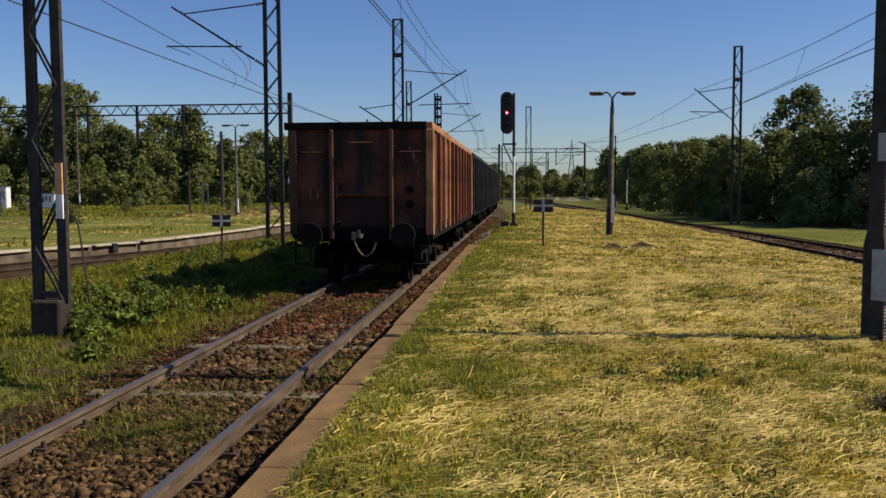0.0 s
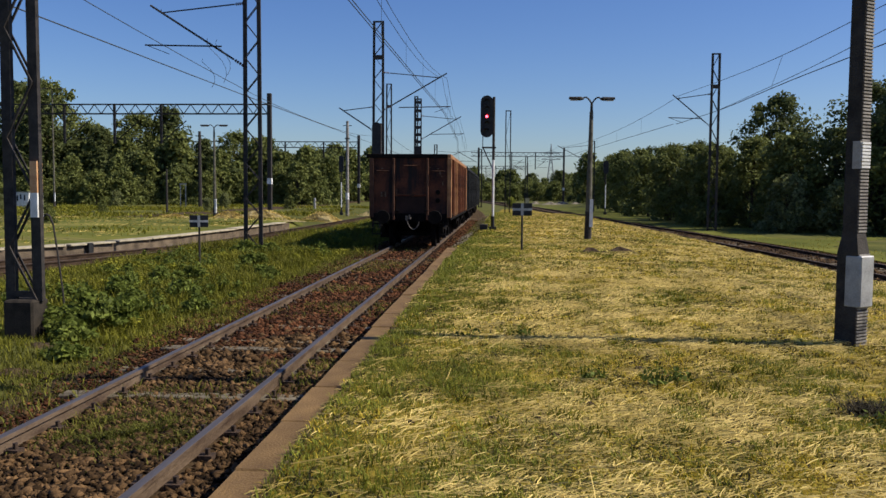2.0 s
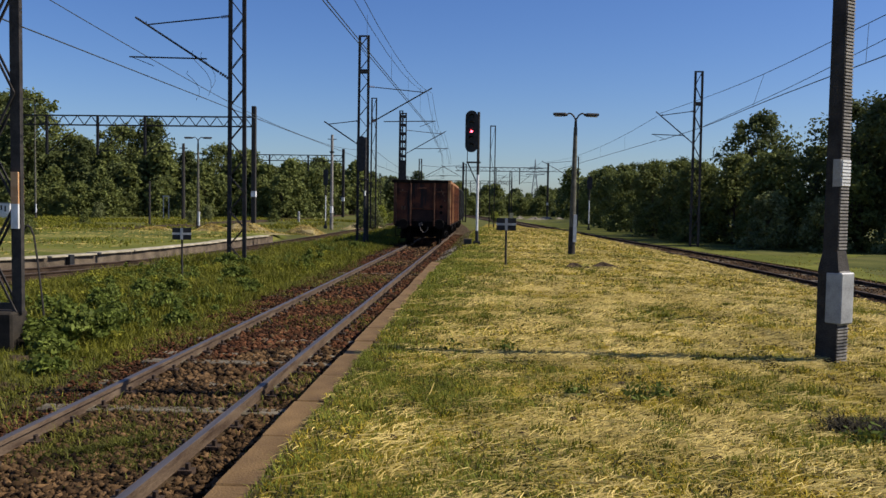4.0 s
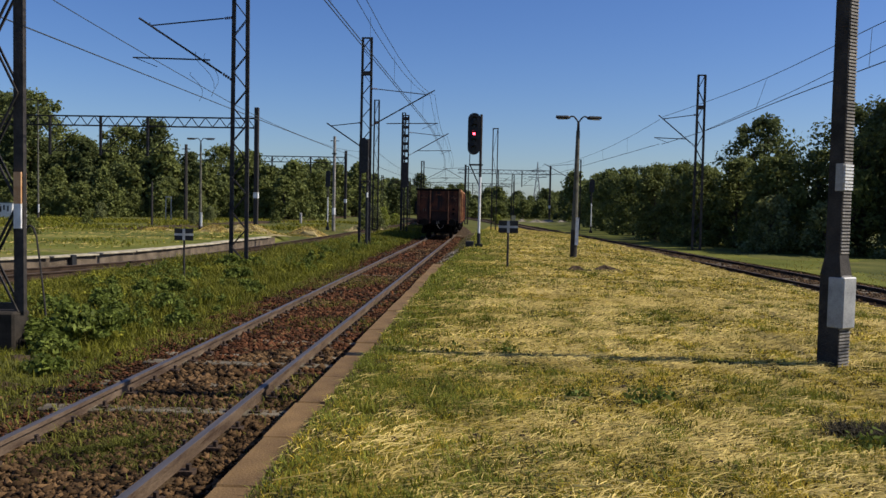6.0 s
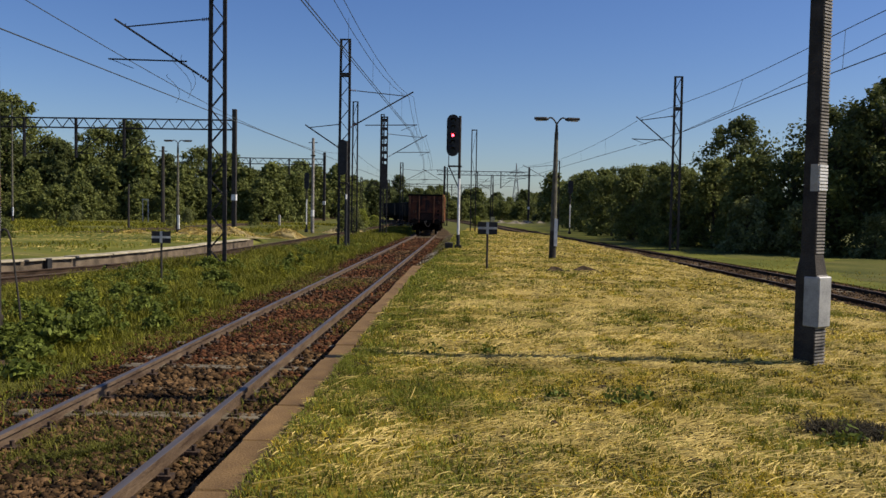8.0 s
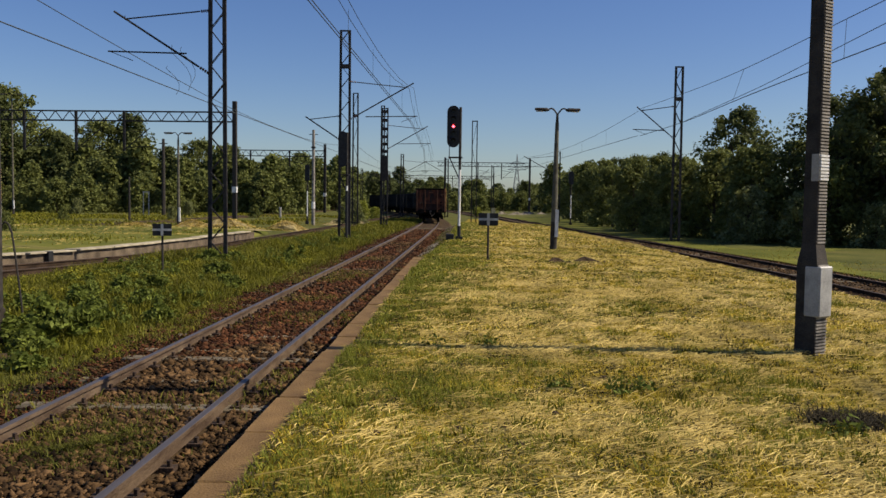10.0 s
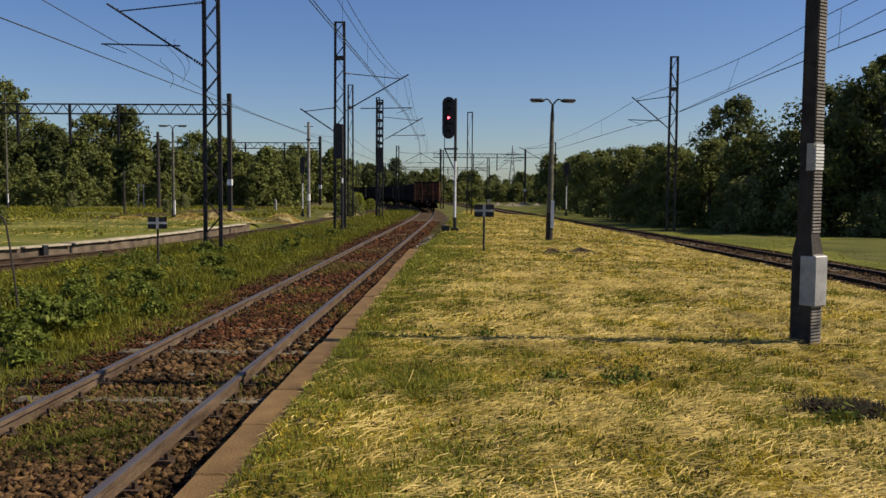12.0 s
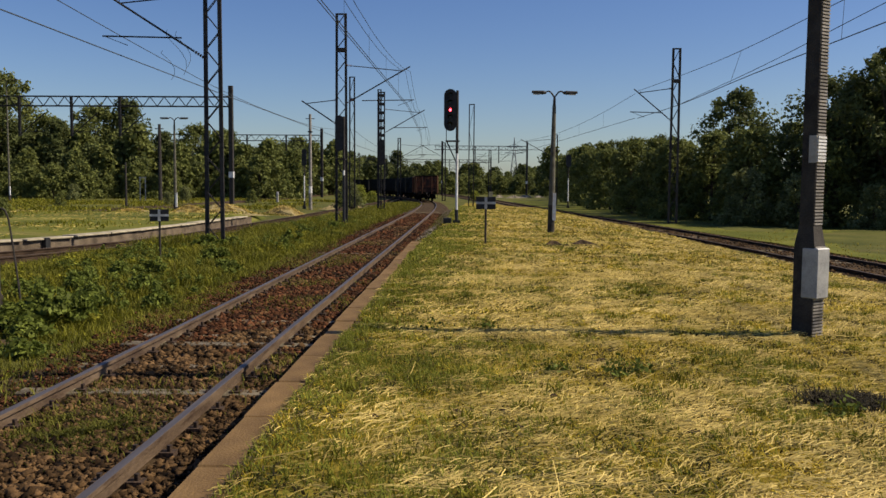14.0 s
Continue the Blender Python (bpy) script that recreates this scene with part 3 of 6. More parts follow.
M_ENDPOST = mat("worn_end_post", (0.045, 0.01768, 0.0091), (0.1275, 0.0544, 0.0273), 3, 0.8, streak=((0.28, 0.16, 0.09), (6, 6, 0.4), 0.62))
M_CHIPPED = mat("chipped_pale_paint", (0.1008, 0.0558, 0.0312), (0.2592, 0.1674, 0.104), 12, 0.8)
M_RUSTPOST = mat("dark_rusted_post", (0.05, 0.016, 0.008), (0.16, 0.05, 0.018), 3, 0.8, per="object", spread=0.4, streak=((0.3, 0.14, 0.055), (8, 8, 0.4), 0.66))
M_COUPLING = mat("worn_coupling_steel", (0.05, 0.045, 0.04), (0.16, 0.14, 0.12), 9, 0.6, 0.3)
M_DARKRUST = mat("dark_flap_rust", (0.018, 0.0084, 0.0054), (0.048, 0.021, 0.012), 2, 0.85)
tail_wagon, tail_wheels = build_wagon(M_RUSTBODY, M_RUSTPALE, "rusty red-brown open freight wagon at the train's tail", True)
dark_wagon, dark_wheels = build_wagon(M_DARKBODY, M_DARKBODY, "dark blue open freight wagon with near-black running gear", False)
wagons = [tail_wagon, dark_wagon] + [copy_thing(dark_wagon, Matrix()) for k in range(5)]
for k, wagon in enumerate(wagons):
    s = TAIL0 + WAGON / 2 + WAGON * k
    wagon.matrix_basis = pose(main_line(s)[0], main_line(s)[1], 0, 0, 0, main_line(s)[2])


# ---- masts, lamps, signals ----
def lattice(bm, x0, x1, z0, z1, leg, pitch, depth=0.0, y=0.0, taper=1.0):
    """A flat lattice mast: two channel legs with zigzag bracing."""
    cx, hw = (x0 + x1) / 2, (x1 - x0) / 2
    for s in (-1, 1):
        a, b = Vector((cx + s * hw, y, z0)), Vector((cx + s * hw * taper, y, z1))
        bar(bm, a, b, leg, leg * 1.6)
    n = max(2, int((z1 - z0) / pitch))
    for k in range(n):
        za, zb = z0 + (z1 - z0) * k / n, z0 + (z1 - z0) * (k + 1) / n
        s = 1 if k % 2 else -1
        ha, hb = hw * (1 + (taper - 1) * k / n), hw * (1 + (taper - 1) * (k + 1) / n)
        for yy in (y - leg * 0.7, y + leg * 0.7):
            bar(bm, (cx - s * ha, yy, za), (cx + s * hb, yy, zb), leg * 0.32)
    for z in (z0 + leg, z1 - leg / 2):
        bar(bm, (cx - hw, y, z), (cx + hw, y, z), leg)
    return bm


def insulator(bm, a, b, r=0.055):
    a, b = Vector(a), Vector(b)
    for k in range(5):
        p, q = a.lerp(b, k / 5), a.lerp(b, (k + 0.55) / 5)
        tube(bm, p, q, r, r * 0.6, 8)


def catenary_mast(at, top, label, width=0.5, leg=0.085, pitch=0.55, reach=0.0, msg=7.6, con=5.9, low=None, block=True, collar=True, back=0.0, taper=0.85):
    """A lattice mast with an optional cantilever that reaches over a track."""
    m = thing("catenary_mast", at, label, "catenary mast", "masts of the overhead line")
    z = at[2]
    g = bmesh.new()
    lattice(g, -width / 2, width / 2, 0, top - z, leg, pitch, taper=taper)
    part("lattice_frame", g, M_MAST, m)
    if block:
        g = bmesh.new()
        box(g, -width / 2 - 0.02, width / 2 + 0.02, -0.22, 0.22, -0.7, 0.02)
        part("foundation", g, M_STAINED, m, "dark stained concrete foundation block", bevel=0.03)
    if collar:
        g = bmesh.new()
        box(g, -width * taper / 2 - 0.03, width * taper / 2 + 0.03, -0.1, 0.1, top - z - 1.9, top - z - 1.7)
        part("collar", g, M_MAST, m)
    for far, drop in ((reach, 0), (back, 1.72)):
        if not far:
            continue
        s = 1 if far > 0 else -1
        x0 = s * width * 0.45
        g = bmesh.new()
        tip = Vector((far + s * 0.35, 0, msg + 0.25 - z - drop))
        foot = Vector((x0, 0, (low or con + 0.1) - z - drop * 0.6))
        tube(g, foot + (tip - foot) * 0.12, tip, 0.032)
        a = foot + (tip - foot) * 0.88
        head = Vector((x0, 0, msg + 0.3 - z - drop))
        tube(g, head + (a - head) * 0.12, a, 0.022)
        if not drop:
            u = Vector((x0 + (far - x0) * 0.28, 0, con + 0.3 - z))
            tube(g, u, (far + s * 0.55, 0, con + 0.35 - z), 0.024)
            tube(g, (far + s * 0.45, 0, con + 0.33 - z), (far - s * 0.25, 0, con + 0.06 - z), 0.012, sides=6)
            tube(g, (far, 0, msg - z), (far, 0, msg + 0.12 - z), 0.015, sides=6)
        arm = part("cantilever", g, M_MAST, m)
        for p0, p1 in ((foot, tip), (head, a)):
            g = bmesh.new()
            insulator(g, p0, p0 + (p1 - p0) * 0.12)
            part("insulator", g, M_INSUL, arm, "brown porcelain insulator")
    return m


near_mast = catenary_mast((-6.83, 11.8, 0.3), 10.4, "dark steel lattice mast on a concrete block among weeds", 0.4, 0.088, 0.75, taper=0.95)
for z0, z1, m, lab in ((1.85, 2.3, M_ORANGE, "worn orange painted band"), (1.5, 1.85, M_WHITE, "white painted band")):
    g = bmesh.new()
    box(g, 0.145, 0.25, -0.08, 0.08, z0 - 0.3, z1 - 0.3)
    part("paint_band", g, m, near_mast, lab)
catenary_mast((-7.95, 27, 0.0), 10.6, "dark steel lattice mast with a cantilever over the far track", 0.5, 0.075, 0.55, reach=-2.95, msg=7.55, con=6.2, low=5.85)
catenary_mast((-6.2, 43, 0.0), 10.45, "dark steel lattice mast carrying cantilevers and a signal head", 0.52, 0.075, 0.55, reach=3.1, msg=7.6, con=5.85, low=6.0, back=-1.65)
catenary_mast((-8.95, 68, 0.1), 10.5, "slim dark lattice mast with a box collar", 0.42, 0.07, 1.3, block=False)
box_mast = catenary_mast((-6.3, 65, 0.1), 9.0, "black lattice mast with stacked plates and a cantilever", 0.42, 0.085, 1.1, reach=2.9, msg=7.4, con=6.0, low=5.9, block=False, taper=1.0, collar=False)
for z in (8.75, 8.1, 7.45, 6.85, 6.3, 5.75):
    g = bmesh.new()
    box(g, -0.24, 0.24, -0.09, 0.09, z - 0.24, z - 0.02)
    part("stiffener_plate", g, M_MAST, box_mast)
g = bmesh.new()
box(g, -0.22, 0.22, -0.08, 0.08, 3.4, 5.3)
part("backing_plate", g, M_MAST, box_mast)
catenary_mast((-6.62, 66.5, 0.1), 9.35, "thin dark lattice mast beside a signal mast", 0.26, 0.06, 1.3, block=False, collar=False)
catenary_mast((11.68, 48, -0.1), 9.6, "slim lattice mast with a cantilever over the second track", 0.44, 0.075, 0.8, reach=-1.95, msg=7.1, con=5.75, low=5.6, block=False)
catenary_mast((0.55, 68, 0.1), 8.4, "narrow twin-leg mast at the platform's end", 0.38, 0.08, 2.0, block=False, collar=False, taper=1.0)
catenary_mast((10.3, 97, -0.1), 7.8, "slim lattice mast far down the second track", 0.4, 0.08, 0.9, reach=-3.6, msg=7.0, con=5.75, low=5.2, block=False)


for q, side, top in ((118, 3.0, 7.9), (120, -3.1, 8.6), (176, -3.1, 8.6), (178, 3.0, 8.2), (232, -3.1, 8.6)):
    x, y, h = main_line(q)
    catenary_mast((x + side, y, -0.15), top, "distant lattice mast along the bending main track", 0.4, 0.09, 1.0, reach=-side, msg=7.4, con=5.9, low=5.9, block=False, collar=False)
for q, side in ((150, 2.8), (205, 2.8)):
    x, y, h = right_line(q)
    catenary_mast((x + side, y, -0.15), 8.2, "distant lattice mast along the second track", 0.4, 0.09, 1.0, reach=-side, msg=7.0, con=5.75, low=5.7, block=False, collar=False)


def concrete_post():
    p = thing("concrete_post", (3.5, 8.68, PLAT_Z - 0.05), "tall ribbed concrete pole with a grey box and whitewashed band", "utility pole", rz=35)
    g = bmesh.new()
    rings = []
    for z, w, d in ((0, 0.092, 0.112), (1.0, 0.092, 0.112), (1.2, 0.072, 0.078), (9.3, 0.055, 0.065)):
        rings.append([g.verts.new((x * w, y * d, z)) for x, y in ((-1, -1), (1, -1), (1, 1), (-1, 1))])
    for a, b in zip(rings, rings[1:]):
        for k in range(4):
            g.faces.new((a[k], a[(k + 1) % 4], b[(k + 1) % 4], b[k]))
    g.faces.new(rings[-1])
    part("shaft", g, M_POST, p)
    g = bmesh.new()
    for k in range(280):
        z = 0.02 + 0.033 * k
        if 0.98 < z < 1.2:
            continue
        u = (z - 1.2) / 8.1
        w, d = (0.092, 0.112) if z < 1 else (0.072 - 0.017 * u, 0.078 - 0.013 * u)
        box(g, -w + 0.012, w + 0.003, -d - 0.008, -d + 0.006, z, z + 0.018)
    tagged(part("ribs", g, M_CONCRETE, p, "pale cast ribs along one face"), kind="stuff")
    # One whitewash, shade painted in: grey on the flat faces, white on ribs.
    g = bmesh.new()
    box(g, -0.0745, 0.0735, -0.0805, 0.0, 1.83, 2.1)
    part("paint_band", g, M_PALECON, p, "paint band greyed for the shaded face")
    g = bmesh.new()
    for k in range(8):
        box(g, -0.06, 0.077, -0.094, -0.07, 1.838 + 0.033 * k, 1.86 + 0.033 * k)
    tagged(part("painted_ribs", g, M_WHITE, p, "whitewashed ribs"), kind="stuff")
    g = bmesh.new()
    box(g, -0.1, 0.115, -0.155, 0.02, 0.47, 0.98)
    part("switch_box", g, M_BOX, p, "grey metal switch box", bevel=0.012)


# Shade of the pole's unlit face put into the colour; ribs stay pale.
M_POST = mat("dark_concrete", (0.022, 0.019, 0.016), (0.065, 0.056, 0.047), 5, 0.9, bump=0.5)
M_BOX = mat("grey_box_paint", (0.24, 0.24, 0.23), (0.46, 0.45, 0.43), 5, 0.5, 0.2, bump=0.1)
concrete_post()


def platform_lamp(at, height, arm, lean=0, label="twin-headed platform lamp on a concrete post with a dark foot"):
    p = thing("platform_lamp", at, label, "street lamp", "platform lamps")
    p.matrix_basis = pose(*at, 0, lean, 0)
    g = bmesh.new()
    tube(g, (0, 0, -0.1), (0, 0, 0.95), 0.12, 0.11, 12)
    part("post_foot", g, M_POST, p, "dark foot")
    g = bmesh.new()
    tube(g, (0, 0, 0.95), (0, 0, height - 0.45), 0.105, 0.06, 12)
    part("post", g, M_LAMPPOST, p)
    g = bmesh.new()
    box(g, 0.02, 0.13, -0.122, 0.0, 0.45, 1.35)
    part("paint_band", g, M_WHITE, p, "white patch on the right front")
    g = bmesh.new()
    tube(g, (0, 0, height - 0.5), (0, 0, height - 0.2), 0.05, 0.04, 8)
    for s in (-1, 1):
        pts = [Vector((s * arm * 0.45 * k / 5, 0, height - 0.2 + 0.15 * math.sin(k / 5 * math.pi) * 0.9 + 0.14 * k / 5)) for k in range(6)]
        for a, b in zip(pts, pts[1:]):
            tube(g, a, b, 0.028, sides=6)
    part("arm", g, M_MAST, p)
    for s in (-1, 1):
        g = bmesh.new()
        tube(g, (s * arm * 0.36, 0, height - 0.05), (s * arm * 0.5, 0, height - 0.04), 0.05, 0.11, 10)
        tube(g, (s * arm * 0.5, 0, height - 0.04), (s * arm, 0, height - 0.01), 0.11, 0.07, 10)
        for v in g.verts:
            v.co.z = height - 0.03 + (v.co.z - height + 0.03) * 0.6
        head = part("lamp_head", g, M_MAST, p)
        g = bmesh.new()
        box(g, *sorted((s * arm * 0.6, s * arm * 0.95)), -0.07, 0.07, height - 0.1, height - 0.06)
        part("diffuser", g, M_PALECON, head, "pale plastic diffuser", bevel=0.02)
    return p


platform_lamp((2.88, 28.2, 0.36), 4.65, 0.74, 0.6)
platform_lamp((-18.6, 54.5, 0.0), 6.15, 0.9, 0, "twin-headed platform lamp on a pale post")
platform_lamp((-47.5, 88, 0.2), 12.4, 1.2, 0, "tall twin-headed yard lamp before the trees")


def colour_light_signal(at, height, head_h, head_w, lit, label, back=False, offset=-0.28, band=(0.6, 2.85)):
    p = thing("railway_signal", at, label, "railway signal", "light signals")
    z = height
    g = bmesh.new()
    tube(g, (0, 0, -0.1), (0, 0, band[0]), 0.07, sides=12)
    box(g, -0.14, 0.14, -0.14, 0.14, -0.1, 0.18)
    part("post_foot", g, M_BLACK, p)
    g = bmesh.new()
    tube(g, (0, 0, band[0]), (0, 0, band[1]), 0.05, sides=12)
    part("white_post", g, M_WHITE, p, "white painted post")
    g = bmesh.new()
    tube(g, (0, 0, band[1]), (0, 0, z - 0.05), 0.055, sides=12)
    part("post", g, M_MAST, p)
    hb = z - head_h
    hw = head_w / 2
    g = bmesh.new()
    ring = [(offset + hw * math.cos(a), hb + head_h - hw + hw * math.sin(a)) for a in [math.pi * k / 10 for k in range(11)]]
    ring += [(offset + hw * math.cos(a), hb + hw + hw * math.sin(a)) for a in [math.pi + math.pi * k / 10 for k in range(11)]]
    front = [g.verts.new((x, -0.12, zz)) for x, zz in ring]
    rear = [g.verts.new((x, -0.02, zz)) for x, zz in ring]
    g.faces.new(front)
    g.faces.new(rear[::-1])
    for k in range(len(ring)):
        g.faces.new((front[k], rear[k], rear[(k + 1) % len(ring)], front[(k + 1) % len(ring)]))
    head = part("signal_head", g, M_BLACK, p, "black rounded backing board")
    if not back:
        n = 5
        for k in range(n):
            zz = hb + hw + (head_h - 2 * hw) * k / (n - 1)
            g = bmesh.new()
            tube(g, (offset, -0.125, zz), (offset, -0.13, zz), 0.05, sides=14)
            part("lens", g, M_REDLAMP if (lit and k == 2) else M_LENS, head, "glowing red lamp" if (lit and k == 2) else "")
            g = bmesh.new()
            for q in range(9):
                a, b = math.pi * q / 8, math.pi * (q + 1) / 8
                if q < 8:
                    v = [g.verts.new((offset + 0.11 * math.cos(c), yy, zz + 0.11 * math.sin(c))) for c in (a, b) for yy in (-0.12, -0.3)]
                    g.faces.new((v[0], v[1], v[3], v[2]))
            part("visor", g, M_BLACK, head)
    else:
        g = bmesh.new()
        box(g, offset - 0.12, offset + 0.12, -0.02, 0.12, hb + 0.2, hb + head_h - 0.2)
        part("lamp_housing", g, M_BLACK, head, bevel=0.02)
    g = bmesh.new()
    box(g, offset - 0.18, 0.1, -0.12, 0.25, hb - 0.42, hb - 0.37)
    bar(g, (offset - 0.15, -0.1, hb - 0.38), (offset - 0.15, -0.1, hb + 0.1), 0.03)
    bar(g, (offset - 0.15, 0.05, hb - 0.38), (0, 0.02, hb - 1.3), 0.045)
    for zz in np.arange(0.5, hb - 0.4, 0.32):
        bar(g, (0.02, 0.1, zz), (0.02, 0.32, zz), 0.02)
    bar(g, (0.02, 0.32, 0.2), (0.02, 0.32, hb - 0.4), 0.03)
    part("service_ladder", g, M_MAST, p)
    return p


colour_light_signal((-0.3, 34.3, 0.36), 5.4, 1.66, 0.5, True, "tall black light signal showing red on a white post")
colour_light_signal((-5.98, 42.3, -0.1), 5.45, 1.75, 0.44, False, "dark unlit light signal beside a lattice mast", back=True, offset=-0.2, band=(2.5, 2.75))
colour_light_signal((9.95 + 0.25, 84, -0.1), 5.2, 1.3, 0.5, False, "distant dark light signal beside the second track", back=True, offset=0.0)
colour_light_signal((-14.2, 75.5, -0.1), 5.2, 1.5, 0.42, False, "distant dark light signal by the far tracks", back=True, offset=0.0)

g = bmesh.new()
box(g, -0.12, 0.12, -0.12, 0.12, -0.4, 0.1)
box(g, -0.16, 0.16, -0.14, 0.14, 0.08, 0.34)
point_box = thing("cable_box", (-0.66, 34.1, 0.3), "small dark cable box at the platform's edge", "cable box")
part("housing", g, M_BLACK, point_box, bevel=0.02)


def cross_sign(at, rz, label):
    p = thing("trackside_sign", at, label, "railway sign", "black signs with a pale cross")
    p.matrix_basis = pose(*at, 0, 0, rz)
    g = bmesh.new()
    tube(g, (0, 0, -0.2), (0, 0, 1.0), 0.028, sides=8)
    part("post", g, M_MAST, p)
    g = bmesh.new()
    box(g, -0.25, 0.25, -0.045, -0.03, 0.96, 1.28)
    board = part("board", g, M_BLACK, p, bevel=0.004)
    g = bmesh.new()
    box(g, -0.25, 0.25, -0.052, -0.0455, 1.09, 1.15)
    box(g, -0.035, 0.035, -0.055, -0.0522, 0.965, 1.275)
    part("pale_cross", g, M_GREYPAINT, board, "pale grey painted cross")


M_GREYPAINT = mat("dull_white_paint", (0.3, 0.3, 0.28), (0.5, 0.5, 0.47), 9, 0.7)
cross_sign((0.56, 21.9, 0.36), 0, "black square sign with a pale cross on a thin post")
cross_sign((-8.15, 22.6, -0.05), 8, "black square sign with a pale cross among weeds")


def plain_pole(name, at, height, r, label, category):
    p = thing(name, at, label, category)
    g = bmesh.new()
    tube(g, (0, 0, -0.2), (0, 0, height), r, r * 0.75, 10)
    part("shaft", g, M_MAST if r > 0.2 else M_CONCRETE, p)
    g = bmesh.new()
    tube(g, (0, 0, 1.3), (0, 0, 1.9), r * 1.03, r * 1.0, 10)
    part("paint_band", g, M_WHITE, p, "white painted band")
    g = bmesh.new()
    box(g, -r * 1.2, r * 1.2, -r * 1.2, r * 1.2, height - 1.6, height - 1.5)
    bar(g, (-0.4, 0, height - 0.4), (0.4, 0, height - 0.4), 0.06)
    part("crossarm", g, M_MAST, p)


plain_pole("concrete_pole", (-13.75, 76, -0.1), 8.3, 0.16, "weathered concrete line pole by the tracks", "utility pole")


def gantry(x0, x1, y, z0, depth, posts, hangers, label, skew=0.0):
    """A portal: two or more posts under one lattice girder, with brackets hung below."""
    p = thing("catenary_gantry", (0, 0, 0), label, "catenary gantry", "gantries over the yard")
    yy = lambda x: y + skew * (x - x1)
    g = bmesh.new()
    for z in (z0, z0 + depth):
        bar(g, (x0, yy(x0), z), (x1, yy(x1), z), 0.14)
    n = int(abs(x1 - x0) / depth / 0.75)
    for k in range(n):
        xa, xb = x0 + (x1 - x0) * k / n, x0 + (x1 - x0) * (k + 1) / n
        a, b = (z0, z0 + depth) if k % 2 else (z0 + depth, z0)
        bar(g, (xa, yy(xa), a), (xb, yy(xb), b), 0.07)
    part("girder", g, M_MAST, p)
    for x in posts:
        g = bmesh.new()
        bar(g, (x, yy(x), -0.4), (x, yy(x), z0 + depth + 1.1), 0.42)
        part("post", g, M_MAST, p, bevel=0.03)
        g = bmesh.new()
        box(g, x - 0.23, x + 0.23, yy(x) - 0.23, yy(x) + 0.23, 2.6, 3.2)
        part("paint_band", g, M_WHITE, p, "white painted band")
    for x in hangers:
        g = bmesh.new()
        bar(g, (x, yy(x), z0 + depth), (x, yy(x), z0 - 3.0), 0.22)
        bar(g, (x, yy(x), z0 - 2.9), (x + 2.6, yy(x), z0 - 0.7), 0.08)
        bar(g, (x + 0.2, yy(x), z0 - 0.9), (x + 2.2, yy(x), z0 - 1.2), 0.06)
        bar(g, (x + 0.5, yy(x), z0 - 2.6), (x + 2.8, yy(x), z0 - 2.5), 0.06)
        part("bracket", g, M_MAST, p)


gantry(-66, -23.5, 85, 9.65, 0.95, (-23.3, -66), (-44.7, -39.4, -34.5), "long dark lattice gantry spanning the yard tracks", -0.006)
gantry(-60, -23.7, 141, 9.2, 0.95, (-23.6, -60), (-50, -42, -36, -29.5), "distant dark lattice gantry over the yard tracks")
gantry(-7, 14.6, 200, 10.4, 0.9, (14.6, -5.2), (8.0, 2.5), "distant lattice gantry where the tracks meet")
gantry(-25, 9, 290, 10.0, 0.9, (9.0, -25), (-5.0, 1.0), "far lattice gantry over the line")


def pylon():
    p = thing("power_pylon", (29, 500, -0.5), "distant steel lattice power pylon", "pylon")
    g = bmesh.new()
    for sx in (-1, 1):
        for sy in (-1, 1):
            bar(g, (sx * 3, sy * 3, 0), (sx * 0.6, sy * 0.6, 22), 0.3)
            bar(g, (sx * 0.6, sy * 0.6, 22), (0, 0, 31), 0.25)
        for k in range(6):
            a, b = 3 - 2.4 * k / 6, 3 - 2.4 * (k + 1) / 6
            bar(g, (-sx * a, -a, 22 * k / 6), (sx * b, -b, 22 * (k + 1) / 6), 0.18)
    part("tower", g, M_GREYSTEEL, p)
    for z, w in ((22, 5.5), (25.5, 4.5)):
        g = bmesh.new()
        bar(g, (-w, 0, z), (w, 0, z), 0.3)
        bar(g, (-w, 0, z), (0, 0, z + 1.6), 0.2)
        bar(g, (w, 0, z), (0, 0, z + 1.6), 0.2)
        part("crossarm", g, M_GREYSTEEL, p)


pylon()


# ---- overhead wires ----
def wire(name, pts, r, parent, label=""):
    g = bmesh.new()
    rings = []
    for k, p in enumerate(pts):
        d = (pts[min(k + 1, len(pts) - 1)] - pts[max(k - 1, 0)]).normalized()
        u = d.cross(Vector((1, 0, 0) if abs(d.z) > 0.9 else (0, 0, 1))).normalized()
        v = d.cross(u)
        rings.append([g.verts.new(p + (u * math.cos(q * math.pi * 0.4) + v * math.sin(q * math.pi * 0.4)) * r) for q in range(5)])
    for a, b in zip(rings, rings[1:]):
        for q in range(5):
            g.faces.new((a[q], a[(q + 1) % 5], b[(q + 1) % 5], b[q]))
    g.faces.new(rings[0][::-1])
    g.faces.new(rings[-1])
    return part(name, g, M_WIRE, parent, label)


